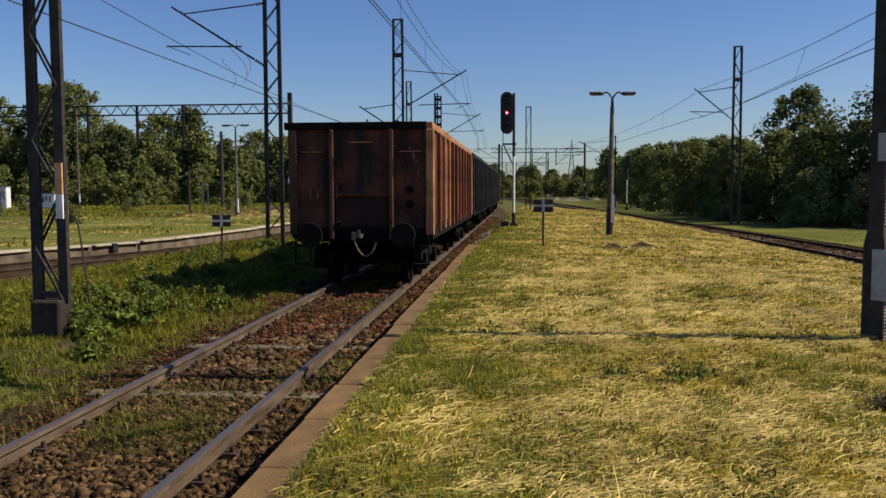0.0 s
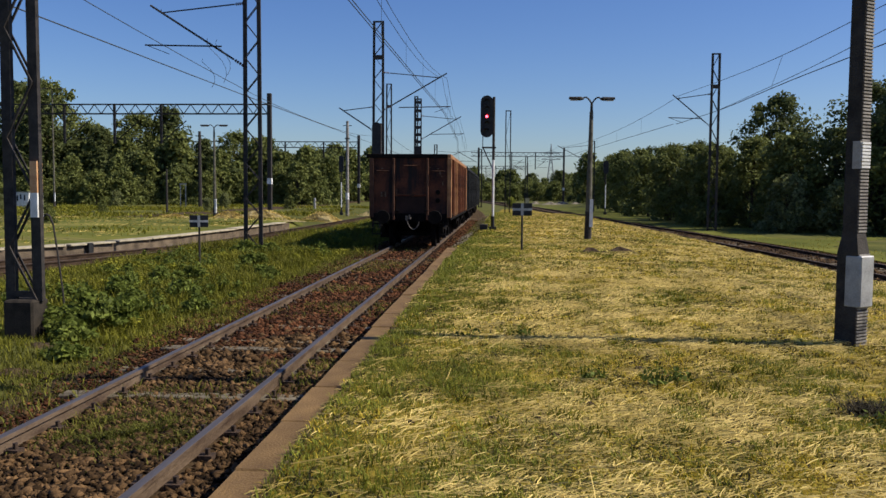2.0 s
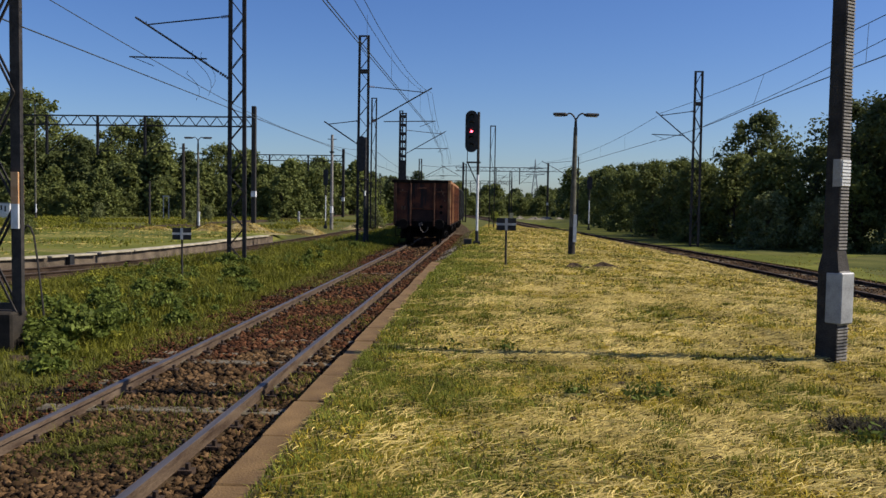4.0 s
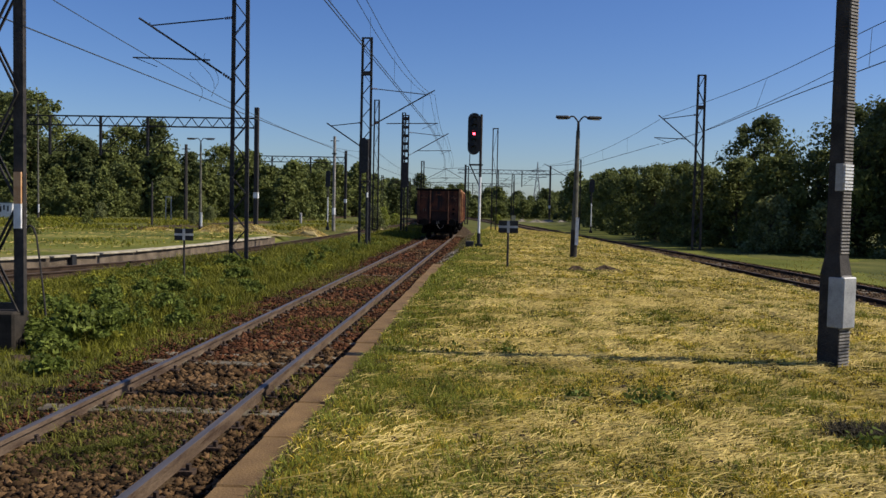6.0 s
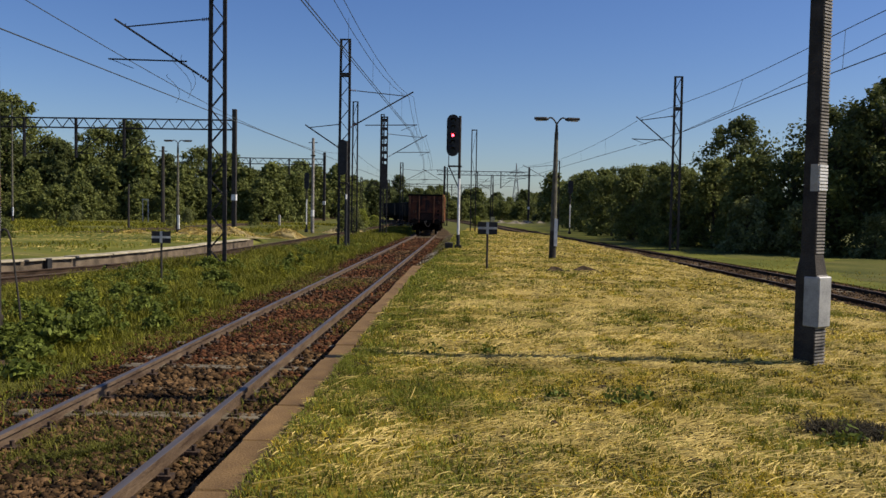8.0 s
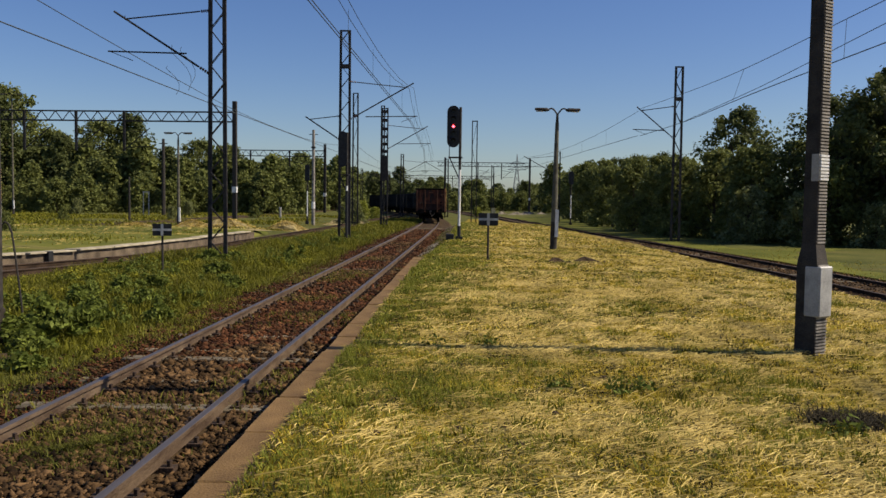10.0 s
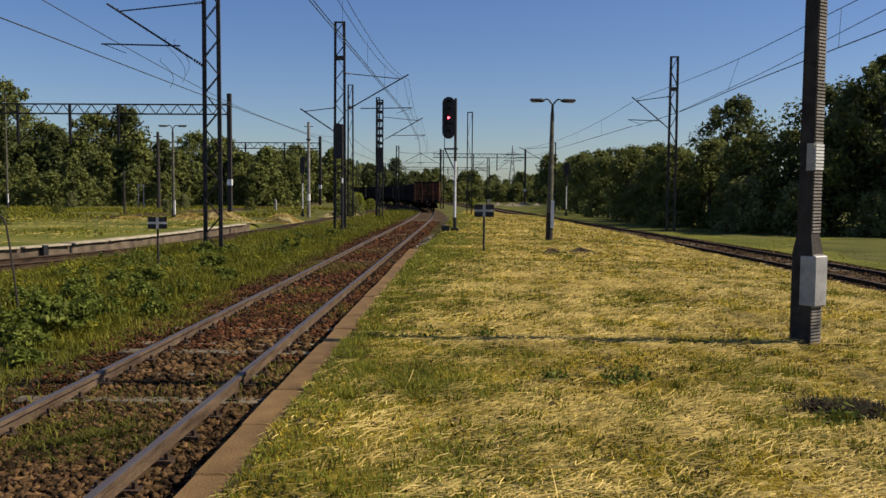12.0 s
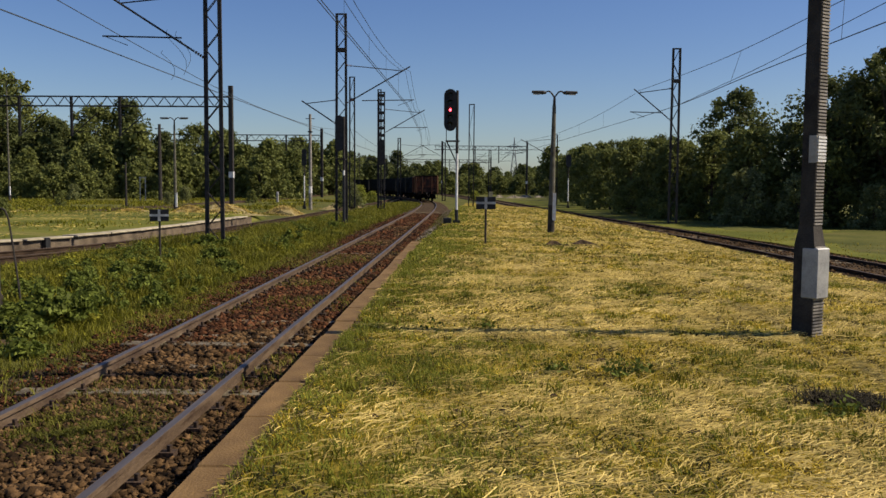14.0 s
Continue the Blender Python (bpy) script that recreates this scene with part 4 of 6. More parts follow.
def catenary(line, stations, con, msg, label, twin=True, stagger=0.2, shift=0.0, r=0.009, sag=0.45):
    p = thing("overhead_line", (0, 0, 0), label, "overhead wire", "overhead lines")
    for off in ((-0.04, 0.04) if twin else (0,)):
        wire("contact_wire", [along(line, s, shift + off + stagger * (1 if k % 2 else -1), con) for k, s in enumerate(stations)], r * 1.3, p)
    for off in ((-0.12, 0.12) if twin else (0,)):
        pts = []
        for k, (a, b) in enumerate(zip(stations, stations[1:])):
            for q in range(8):
                u = q / 8
                st = stagger * ((1 if k % 2 else -1) * (1 - u) + (-1 if k % 2 else 1) * u)
                pts.append(along(line, a + (b - a) * u, shift + off + st, msg - (msg - con) * sag * 4 * u * (1 - u)))
        wire("messenger_wire", pts, r, p)
    for k, (a, b) in enumerate(zip(stations, stations[1:])):
        for q in range(1, 6):
            u = q / 6
            st = stagger * ((1 if k % 2 else -1) * (1 - u) + (-1 if k % 2 else 1) * u)
            lo, hi = along(line, a + (b - a) * u, shift + st, con), along(line, a + (b - a) * u, shift + st, msg - (msg - con) * sag * 4 * u * (1 - u))
            wire("dropper", [lo, hi], 0.005, p)


catenary(main_line, [-25, 11.8, 43, 65, 120, 175, 230], 5.9, 7.6, "twin copper contact wires and messengers over the main track", stagger=-0.2, sag=0.5)
wire_right_x = smooth_line([(10.6, -20), (10.2, 20), (10.1, 38), (9.6, 48), (6.2, 97), (2, 150), (-6, 220)])
catenary(lambda q: (wire_right_x(q), q, 0.0), [48, 97, 150, 205], 5.75, 7.1, "copper contact wire and messenger over the second track", False, 0.15, r=0.012)
catenary(lambda q: (-10.9, q, 0.0), [85, 141, 200], 6.0, 7.4, "copper contact wire and messenger over the far platform track", False, 0.1, r=0.018)


def hung_wire(name, x_of, heights, r, parent):
    """A wire through a few (distance, height) stations, rounded between them."""
    z_of = smooth_line([(z, q) for q, z in heights])
    n = int((heights[-1][0] - heights[0][0]) / 2.0)
    ys = [heights[0][0] + (heights[-1][0] - heights[0][0]) * k / n for k in range(n + 1)]
    return wire(name, [Vector((x_of(q), q, z_of(q))) for q in ys], r, parent)


def near_spans():
    """The spans that pass overhead beside the platform: tensioning wires rise out of the contact wire here."""
    p = thing("overhead_line", (0, 0, 0), "copper wires of the second track with a slanting dropper", "overhead wire", "overhead lines")
    hung_wire("messenger_wire", wire_right_x, ((-15, 7.25), (5, 7.0), (22, 7.0), (32, 6.98), (40, 7.1), (48, 7.25)), 0.012, p)
    hung_wire("contact_wire", wire_right_x, ((-15, 5.95), (5, 5.95), (22, 5.95), (33, 5.93), (40, 5.78), (48, 5.75)), 0.016, p)
    hung_wire("auxiliary_wire", wire_right_x, ((-15, 8.0), (5, 7.1), (22, 6.4), (29, 6.13), (36, 5.94), (40, 5.8)), 0.011, p)
    for top, low, zt, zl in ((32.2, 33.4, 6.98, 5.94), (23.6, 23.7, 7.0, 5.95), (41.5, 41.3, 7.12, 5.78), (14.0, 14.2, 7.0, 5.95)):
        wire("dropper", [Vector((wire_right_x(top), top, zt)), Vector((wire_right_x(low), low, zl))], 0.007, p)
    p = thing("overhead_line", (0, 0, 0), "copper contact wire and drooping messenger of the far platform track", "overhead wire", "overhead lines")
    line = lambda q: -10.9
    hung_wire("contact_wire", line, ((-15, 5.95), (19, 5.96), (36, 5.95), (58, 5.99), (85, 6.0)), 0.018, p)
    hung_wire("messenger_wire", line, ((-15, 9.3), (8, 7.75), (21, 6.89), (31, 6.39), (40, 6.07), (50, 6.0), (60, 6.1), (85, 7.4)), 0.013, p)
    p = thing("jumper_cable", (-9.4, 27, 0), "thin looped jumper cables hanging below a cantilever", "cable")
    for x, w, z0, z1 in ((0.0, 0.5, 6.75, 5.35), (0.3, 0.32, 6.7, 5.6), (-0.15, 0.25, 6.1, 5.2)):
        pts = [Vector((x + w * (0.5 - 0.5 * math.cos(math.pi * k / 9)) - 0.12 * math.sin(2 * math.pi * k / 9), 0.15 * math.sin(k), z0 + (z1 - z0) * (k / 9) + 0.25 * math.sin(math.pi * k / 9))) for k in range(10)]
        wire("loop", pts, 0.008, p)


near_spans()


# ---- trees ----
def leaf_mesh(name, clumps, per, size, seed, material):
    """Clumps of small bent leaf sprays: clumps are (x, y, z, radius)."""
    r = np.random.default_rng(seed)
    V, F = [], []
    for cx, cy, cz, rad in clumps:
        d = r.normal(size=(per, 3))
        d /= np.linalg.norm(d, axis=1, keepdims=True)
        bulge = r.uniform(0.7, 1.35, 3) * (1, 1, 0.8)
        rr = rad * (0.3 + 0.75 * r.random(per) ** 0.6) * (0.8 + 0.35 * np.sin(d[:, 0] * 5 + cx) * np.sin(d[:, 2] * 6 + cy))
        c = np.array((cx, cy, cz)) + d * rr[:, None] * bulge
        face = d * 0.6 + r.normal(size=(per, 3)) * 0.6 + (0, 0, 0.3)
        a = np.cross(face, r.normal(size=(per, 3)))
        a /= np.linalg.norm(a, axis=1, keepdims=True)
        b = np.cross(face, a)
        b /= np.linalg.norm(b, axis=1, keepdims=True)
        s = size * (0.65 + 0.9 * r.random(per))[:, None]
        quad = np.stack([c - a * s, c + b * s * 0.55, c + a * s, c - b * s * 0.55], 1)
        base = sum(len(v) for v in V)
        V.append(quad.reshape(-1, 3))
        F.append((np.arange(per * 4) + base).reshape(-1, 4))
    V, F = np.concatenate(V), np.concatenate(F)
    me = bpy.data.meshes.new(name)
    me.from_pydata(V.tolist(), [], F.tolist())
    me.materials.append(material)
    return me


def build_tree(height, spread, seed, material, label, bushy=False, leaf=0.17, per=170):
    r = np.random.default_rng(seed)
    t = thing("tree", (0, 0, 0), label, "tree", "trees along the line")
    g = bmesh.new()
    lean = r.normal(0, 0.03, 2) * height
    top = Vector((lean[0], lean[1], height * 0.8))
    tube(g, (0, 0, -0.4), top * 0.45, 0.02 * height + 0.03, 0.013 * height, 9)
    tube(g, top * 0.45, top, 0.013 * height, 0.02, 8)
    clumps = []
    n = int(34 + spread * 7.0)
    per = int(per * 0.5)
    for k in range(n):
        u = (k + r.random()) / n
        low = 0.04 if bushy else 0.2
        z = height * (low + (1 - low) * u)
        prof = math.sin(math.pi * min(1, 0.14 + 0.8 * u) ** 0.85) ** 0.6 if not bushy else (1 - u) ** 0.45
        rad = spread * max(0.18, prof) * (0.12 + 0.88 * r.random() ** 0.65)
        a = k * 2.4 + r.random()
        x, y = rad * math.cos(a) + lean[0] * u, rad * math.sin(a) + lean[1] * u
        cr = spread * (0.25 + 0.2 * r.random() ** 1.5) * (1.0 if u < 0.85 else 0.75)
        clumps.append((x, y, min(z, height - cr * 0.6), cr))
        if k % 2 == 0:
            tube(g, top * max(0.12, u * 0.7), (x * 0.9, y * 0.9, z), 0.008 * height, 0.015, 5)
    part("trunk", g, M_BARK, t)
    crown = new("crown", leaf_mesh("crown", clumps, per, leaf, seed, material))
    crown.parent = t
    return t


KINDS = [build_tree(9, 3.0, 1, M_LEAF_DARK, "tall dark-green broadleaf tree with a rounded crown", False, 0.11, 360),
         build_tree(7, 2.6, 2, M_LEAF, "bushy mid-green tree beside the track", True, 0.11, 330),
         build_tree(6, 2.6, 3, M_LEAF, "low dense green thicket tree", True, 0.11, 330),
         build_tree(8, 2.4, 4, M_LEAF_DARK, "dark-green narrow broadleaf tree", False, 0.11, 330),
         build_tree(3.2, 1.5, 5, M_LEAF_PALE, "pale grey-green willow bush", True, 0.085, 190),
         build_tree(13, 4.2, 6, M_LEAF, "large green tree standing above the thicket", False, 0.17, 330),
         build_tree(11, 3.4, 7, M_LEAF_DARK, "tall dark conical tree in the far wood", True, 0.18, 300),
         build_tree(8, 3.2, 8, M_LEAF, "distant bushy green tree in the tree belt", True, 0.26, 105),
         build_tree(7.5, 3.4, 9, M_LEAF_DARK, "distant dark bushy tree in the tree belt", True, 0.26, 105),
         build_tree(5.5, 2.8, 10, M_LEAF, "low green bush at the foot of the far wood", True, 0.2, 130),
         build_tree(3.4, 2.0, 11, M_LEAF_YELLOW, "bright yellow-green bush beside the bending track", True, 0.12, 130)]
used = set()


def plant(kind, x, y, size=1.0, z=-0.25):
    turn = float(rng.uniform(0, 360))
    ob = KINDS[kind] if kind not in used else copy_thing(KINDS[kind], Matrix())
    used.add(kind)
    ob.matrix_basis = pose(x, y, z, 0, 0, turn) @ Matrix.Diagonal((size, size, size * float(rng.uniform(0.93, 1.07)), 1))
    return ob


def wood_right():
    spots = [(0, 24.5, 52, 0.96), (5, 30, 66, 0.62), (0, 25.5, 47, 1.05), (3, 22.5, 46, 1.15), (0, 21.0, 49, 1.0), (3, 20.7, 66, 1.22), (2, 17.0, 50, 1.0), (1, 15.5, 54, 0.85),
             (2, 19.2, 46.5, 0.8), (1, 22.8, 43.5, 0.8), (2, 26, 42.5, 0.9), (4, 15.2, 46.8, 1.0), (4, 17.6, 45.0, 0.9), (4, 20.6, 43.5, 0.8), (2, 14.3, 57, 0.85),
             (1, 13.8, 62, 0.85), (2, 13.2, 67, 0.9), (1, 14.5, 72, 0.85), (2, 13.5, 79, 0.95), (1, 13.8, 86, 0.95), (2, 15, 60, 0.95), (1, 16.8, 57, 0.85),
             (2, 18.5, 55, 0.9), (1, 20.5, 54, 0.95), (3, 23.8, 55, 0.95), (2, 13.6, 94, 1.0), (1, 14.5, 103, 1.05), (2, 15, 113, 1.1), (0, 17, 95, 0.8), (0, 18.5, 78, 0.75),
             (3, 16.8, 70, 0.7), (1, 16, 124, 1.1), (2, 17, 137, 1.1), (3, 19, 112, 0.9), (0, 27.5, 58, 1.0), (0, 30, 50, 0.95), (1, 29, 45, 1.0), (2, 33, 44, 1.1), (3, 31, 55, 1.0)]
    for kind, x, y, s in spots:
        plant(kind, x, y, s)
    for k in range(16):
        plant(int(rng.choice([7, 8])), 17 + rng.uniform(0, 10), 150 + 9 * k, 1.1 + rng.uniform(-0.1, 0.2))


def wood_left():
    tops = [(-112, 10), (-104, 12), (-96, 12), (-90, 13), (-84, 17), (-78, 19), (-73.5, 18.5), (-70, 16.5), (-66, 12.5), (-61, 11.5), (-57.5, 15), (-53.5, 15.2), (-49, 10), (-45, 9.5), (-41, 11.8), (-37.5, 10), (-33, 8), (-29, 7.5)]
    for k, (x, h) in enumerate(tops):
        kind = 6 if k % 2 else 5
        plant(kind, x, 130 + rng.uniform(-5, 6), h / (11 if kind == 6 else 13))
        for q in range(2):
            plant(int(rng.choice([7, 8, 9])), x + rng.uniform(-3, 3), 124 - 3 * q + rng.uniform(-2, 2), 0.95 - 0.1 * q + rng.uniform(-0.15, 0.15))
    for k in range(36):
        plant(int(rng.choice([7, 8, 7])), -116 + 2.55 * k + rng.uniform(-0.8, 0.8), 127 + rng.uniform(-2, 3), 1.38 + rng.uniform(-0.12, 0.14) - 0.008 * k)
    for k in range(30):
        plant(9, -118 + 3.2 * k + rng.uniform(-1, 1), 112 + rng.uniform(-3, 3) + max(0, k - 20) * 1.5, 0.75 + rng.uniform(-0.15, 0.2))
    for k in range(34):
        plant(int(rng.choice([7, 8, 9])), -26 - rng.uniform(0, 12) + 0.05 * k, 136 + 5 * k, 1.28 + rng.uniform(-0.15, 0.25))


def wood_far():
    for k in range(44):
        x = -110 + 5.2 * k + rng.uniform(-2, 2)
        plant(int(rng.choice([7, 8])), x, 292 + rng.uniform(-15, 20), 1.05 + rng.uniform(-0.2, 0.25))
        if k % 2:
            plant(int(rng.choice([7, 8])), x + 2.6, 335 + rng.uniform(-10, 30), 1.35 + rng.uniform(-0.3, 0.3))
    for k in range(22):
        plant(int(rng.choice([7, 8])), -62 + 3.3 * k + rng.uniform(-1, 1), 262 + rng.uniform(-12, 12), 0.95 + rng.uniform(-0.15, 0.2))
    for x, h in ((-34, 1.1), (-22.5, 1.35), (-12, 0.9)):
        plant(6, x, 286, h)
    for k in range(26):
        plant(9, -14 + 1.2 * k + rng.uniform(-1, 1), 235 + rng.uniform(-10, 25), 0.8 + rng.uniform(-0.2, 0.2))


plant(10, -12.2, 98, 0.62)
plant(10, -11.3, 104, 0.45)
plant(10, 1.6, 128, 0.45)
wood_right()
wood_left()
wood_far()


# ---- loose ballast, hay, grass and weeds ----
def scatter(name, tris, verts, material, label, category, smooth=False):
    me = bpy.data.meshes.new(name)
    me.vertices.add(len(verts))
    me.vertices.foreach_set("co", np.ascontiguousarray(verts, dtype=np.float32).ravel())
    n = len(tris)
    me.loops.add(n * 3)
    me.loops.foreach_set("vertex_index", np.ascontiguousarray(tris, dtype=np.int32).ravel())
    me.polygons.add(n)
    me.polygons.foreach_set("loop_start", np.arange(n, dtype=np.int32) * 3)
    me.update(calc_edges=True)
    me.materials.append(material)
    return tagged(new(name, me), label, category, kind="stuff")


OCTA = np.array([(1, 0, 0), (0, 1, 0), (-1, 0, 0), (0, -1, 0), (0, 0, 1), (0, 0, -1)], float)
OCTA_F = np.array([(0, 1, 4), (1, 2, 4), (2, 3, 4), (3, 0, 4), (1, 0, 5), (2, 1, 5), (3, 2, 5), (0, 3, 5)])


def stones(name, x, y, z, size, material, label):
    n = len(x)
    v = OCTA[None] * (size[:, None] * rng.uniform(0.6, 1.3, (n, 3)))[:, None, :] + rng.normal(0, 0.3, (n, 6, 3)) * size[:, None, None]
    a = rng.uniform(0, 6.28, n)
    c, s = np.cos(a)[:, None], np.sin(a)[:, None]
    v = np.stack([v[..., 0] * c - v[..., 1] * s, v[..., 0] * s + v[..., 1] * c, v[..., 2] * 0.62], -1)
    v += np.stack([x, y, z], -1)[:, None, :]
    t = OCTA_F[None] + (np.arange(n) * 6)[:, None, None]
    scatter(name, t.reshape(-1, 3), v.reshape(-1, 3), material, label, "ballast")


def blades(name, x, y, z, height, width, lean, material, label, category="grass", turn=None):
    """Bent tapering blades; lean is how far the tip lies sideways, as a share of the height."""
    n = len(x)
    a = rng.uniform(0, 6.28, n) if turn is None else turn
    d = np.stack([np.cos(a), np.sin(a), np.zeros(n)], -1)
    face = a + rng.uniform(0.8, 2.3, n)
    w = np.stack([np.cos(face), np.sin(face), np.zeros(n)], -1) * (width / 2)[:, None]
    base = np.stack([x, y, z], -1)
    up = np.array((0, 0, 1.0))
    mid = base + up * (height * 0.55)[:, None] + d * (height * lean * 0.35)[:, None]
    tip = base + up * (height * (1 - 0.25 * np.minimum(lean, 2)))[:, None] + d * (height * lean)[:, None]
    v = np.stack([base - w, base + w, mid - w * 0.8, mid + w * 0.8, tip], 1)
    t = np.array([(0, 1, 3), (0, 3, 2), (2, 3, 4)])[None] + (np.arange(n) * 5)[:, None, None]
    return scatter(name, t.reshape(-1, 3), v.reshape(-1, 3), material, label, category)


def straws(name, x, y, z, length, width, turn, material, label):
    """Cut stalks that lie on the turf, tilted a little and bent in the middle."""
    n = len(x)
    tilt = np.abs(rng.normal(0, 0.16, n))
    d = np.stack([np.cos(turn), np.sin(turn), tilt], -1) * (length / 2)[:, None]
    roll = rng.uniform(-0.5, 0.9, n)
    w = np.stack([-np.sin(turn) * np.cos(roll), np.cos(turn) * np.cos(roll), np.abs(np.sin(roll)) + 0.2], -1) * (width / 2)[:, None]
    c = np.stack([x, y, z + 0.012 + tilt * length * 0.35], -1)
    bend = c + rng.normal(0, 0.035, (n, 3)) * length[:, None] * np.array((1, 1, 0.5)) + np.array((0, 0, 0.005))
    v = np.stack([c - d - w, c - d + w, bend - w, bend + w, c + d - w, c + d + w], 1)
    t = np.array([(0, 1, 3), (0, 3, 2), (2, 3, 5), (2, 5, 4)])[None] + (np.arange(n) * 6)[:, None, None]
    return scatter(name, t.reshape(-1, 3), v.reshape(-1, 3), material, label, "hay")


def spread(n, x0, x1, y0, y1, keep):
    """Random places in a stretch of the plan, thinned by a chance keep(x, y)."""
    x, y = rng.uniform(x0, x1, n), rng.uniform(y0, y1, n)
    k = rng.random(n) < keep(x, y)
    return x[k], y[k]


def in_view(x, y, side=0.3):
    return ((x < 0.58 * y + 1.0) & (x > -0.72 * y - 1.5)) | (y < 3.4)


def turf_z(x, y):
    fall = np.clip((x - 3.0) / 5.3, 0, 1)
    end = np.clip((y - 62) / 25, 0, 1)
    lump = 0.035 * field(x * 1.3 + 5, y * 1.3) + 0.03 * field(x * 0.4, y * 0.4 + 9)
    return PLAT_Z - 0.012 - 0.4 * fall * fall - 0.42 * end + lump


def green_share(x, y):
    """Where the platform's turf stays green: along the edge and in patches."""
    p = field(x * 0.8 + 3, y * 0.55 + 1) * 0.6 + field(x * 2.3, y * 1.7 + 8) * 0.4
    edge = np.clip(1.0 - (x - np.interp(y, [15, 24, 34], [-1.2, -0.9, -0.7])) / 2.6, 0, 1)
    return np.clip((p - 0.5) * 1.5 + edge * 0.75 + 0.22, 0.08, 1)


def hay_share(x, y):
    p = field(x * 0.7 + 40, y * 0.9 + 12) * 0.5 + field(x * 2.6 + 4, y * 3.2) * 0.5
    p = p * 0.7 + 0.3 * field(x * 7 + 3, y * 5)
    bare = 0.85 * np.exp(-(((x - 1.0) / 0.42) ** 2) - ((y - 4.75) / 0.7) ** 2) + 0.6 * np.exp(-(((x - 1.75) / 0.3) ** 2) - ((y - 4.5) / 0.4) ** 2)
    return np.clip((p - 0.4) * 4.0, 0.1, 1) * np.clip((x + 1.15) / 2.2, 0.08, 1) * (1 - np.clip(bare, 0, 0.9))


def right_edge(y):
    return np.interp(y, [0, 20, 34, 54, 90], [8.2, 8.2, 7.7, 6.1, 3.8])


def cover_platform():
    for y0, y1, nh, ng, k in ((3.4, 8.5, 130000, 150000, 1.0), (8.5, 16, 120000, 130000, 1.5), (16, 30, 80000, 100000, 2.5), (30, 64, 60000, 80000, 4.5), (-7, 3.4, 60000, 60000, 1.7)):
        x1 = 8.2 if y1 < 4 else min(8.2, 0.58 * y1 + 1)
        inside = lambda x, y: in_view(x, y) & (x < right_edge(y)) & (x > np.interp(y, [15.5, 18, 23, 28, 34, 62], [-1.3, -1.15, -1.02, -0.85, -0.7, -0.55]) - 0.15 * field(x * 5, y * 4))
        x, y = spread(int(nh * 0.85), -1.22, x1, y0, y1, lambda x, y: hay_share(x, y) * inside(x, y))
        n = len(x)
        turn = rng.normal(0, 0.75, n) + (field(x * 1.7, y * 1.7 + 21) - 0.5) * 2.2
        straws("cut_hay", x, y, turf_z(x, y), rng.uniform(0.025, 0.12, n) * k**0.5, rng.uniform(0.002, 0.006, n) * k, turn, M_STRAW, "pale yellow cut hay strewn over the platform")
        x, y = spread(ng, -1.2, x1, y0, y1, lambda x, y: green_share(x, y) * inside(x, y))
        n = len(x)
        blades("turf_blades", x, y, turf_z(x, y) - 0.01, rng.uniform(0.018, 0.052, n) * k**0.35 * (1 + 0.4 * green_share(x, y)) * (0.5 + 1.1 * field(x * 6, y * 6)), rng.uniform(0.004, 0.009, n) * k, rng.uniform(0.2, 1.4, n), M_BLADE, "short green grass blades in the platform turf")
        x, y = spread(int(ng * 0.66), -1.2, x1, y0, y1, lambda x, y: (1.05 - green_share(x, y)) * 0.8 * inside(x, y))
        n = len(x)
        blades("dry_blades", x, y, turf_z(x, y) - 0.01, rng.uniform(0.02, 0.055, n) * k**0.35 * (0.5 + 1.1 * field(x * 6, y * 6)), rng.uniform(0.004, 0.0105, n) * k, rng.uniform(0.4, 2.0, n), M_OLIVE, "short olive-yellow stubble in the platform turf")
        # Dark flat blades paint the shaded gaps between hay and turf.
        x, y = spread(int(ng * 0.22), -1.2, x1, y0, y1, lambda x, y: np.clip((field(x * 3.1 + 9, y * 2.6) - 0.35) * 2.5, 0.1, 1) * inside(x, y))
        n = len(x)
        blades("dead_thatch", x, y, turf_z(x, y), rng.uniform(0.02, 0.05, n) * k**0.35, rng.uniform(0.006, 0.016, n) * k, rng.uniform(0.6, 2.0, n), M_GAP, "dark blades set as shaded gaps in the turf")
    # raised tangles of hay
    c = 1500
    cx, cy = rng.uniform(-0.9, 6.5, c), 3.6 + 15 * rng.random(c) ** 1.5
    m = rng.random(c) < 1.2 * hay_share(cx, cy)
    cx, cy = cx[m], cy[m]
    q = 26
    x, y = np.repeat(cx, q) + rng.normal(0, 0.085, len(cx) * q), np.repeat(cy, q) + rng.normal(0, 0.06, len(cx) * q)
    n = len(x)
    straws("hay_tangles", x, y, turf_z(x, y) + rng.uniform(0, 0.045, n), rng.uniform(0.03, 0.12, n), rng.uniform(0.0025, 0.0055, n), np.repeat(rng.normal(0, 0.6, len(cx)), q) + rng.normal(0, 0.6, n), M_STRAW, "raised pale tangles of cut hay")
    # long loose stalks on top of the turf
    n = 260
    x, y = rng.uniform(-1.1, 6, n), 3.6 + 12 * rng.random(n) ** 1.3
    straws("loose_stalks", x, y, turf_z(x, y) + 0.02, rng.uniform(0.12, 0.38, n), rng.uniform(0.004, 0.007, n), rng.normal(0.15, 0.6, n), M_STRAW, "long pale stalks lying loose on the turf")
    # greener tufts that outgrow the mown turf
    cx, cy = rng.uniform(-1.0, 6.5, 260), 3.8 + 18 * rng.random(260) ** 1.3
    x, y = np.repeat(cx, 45) + rng.normal(0, 0.06, 45 * 260), np.repeat(cy, 45) + rng.normal(0, 0.05, 45 * 260)
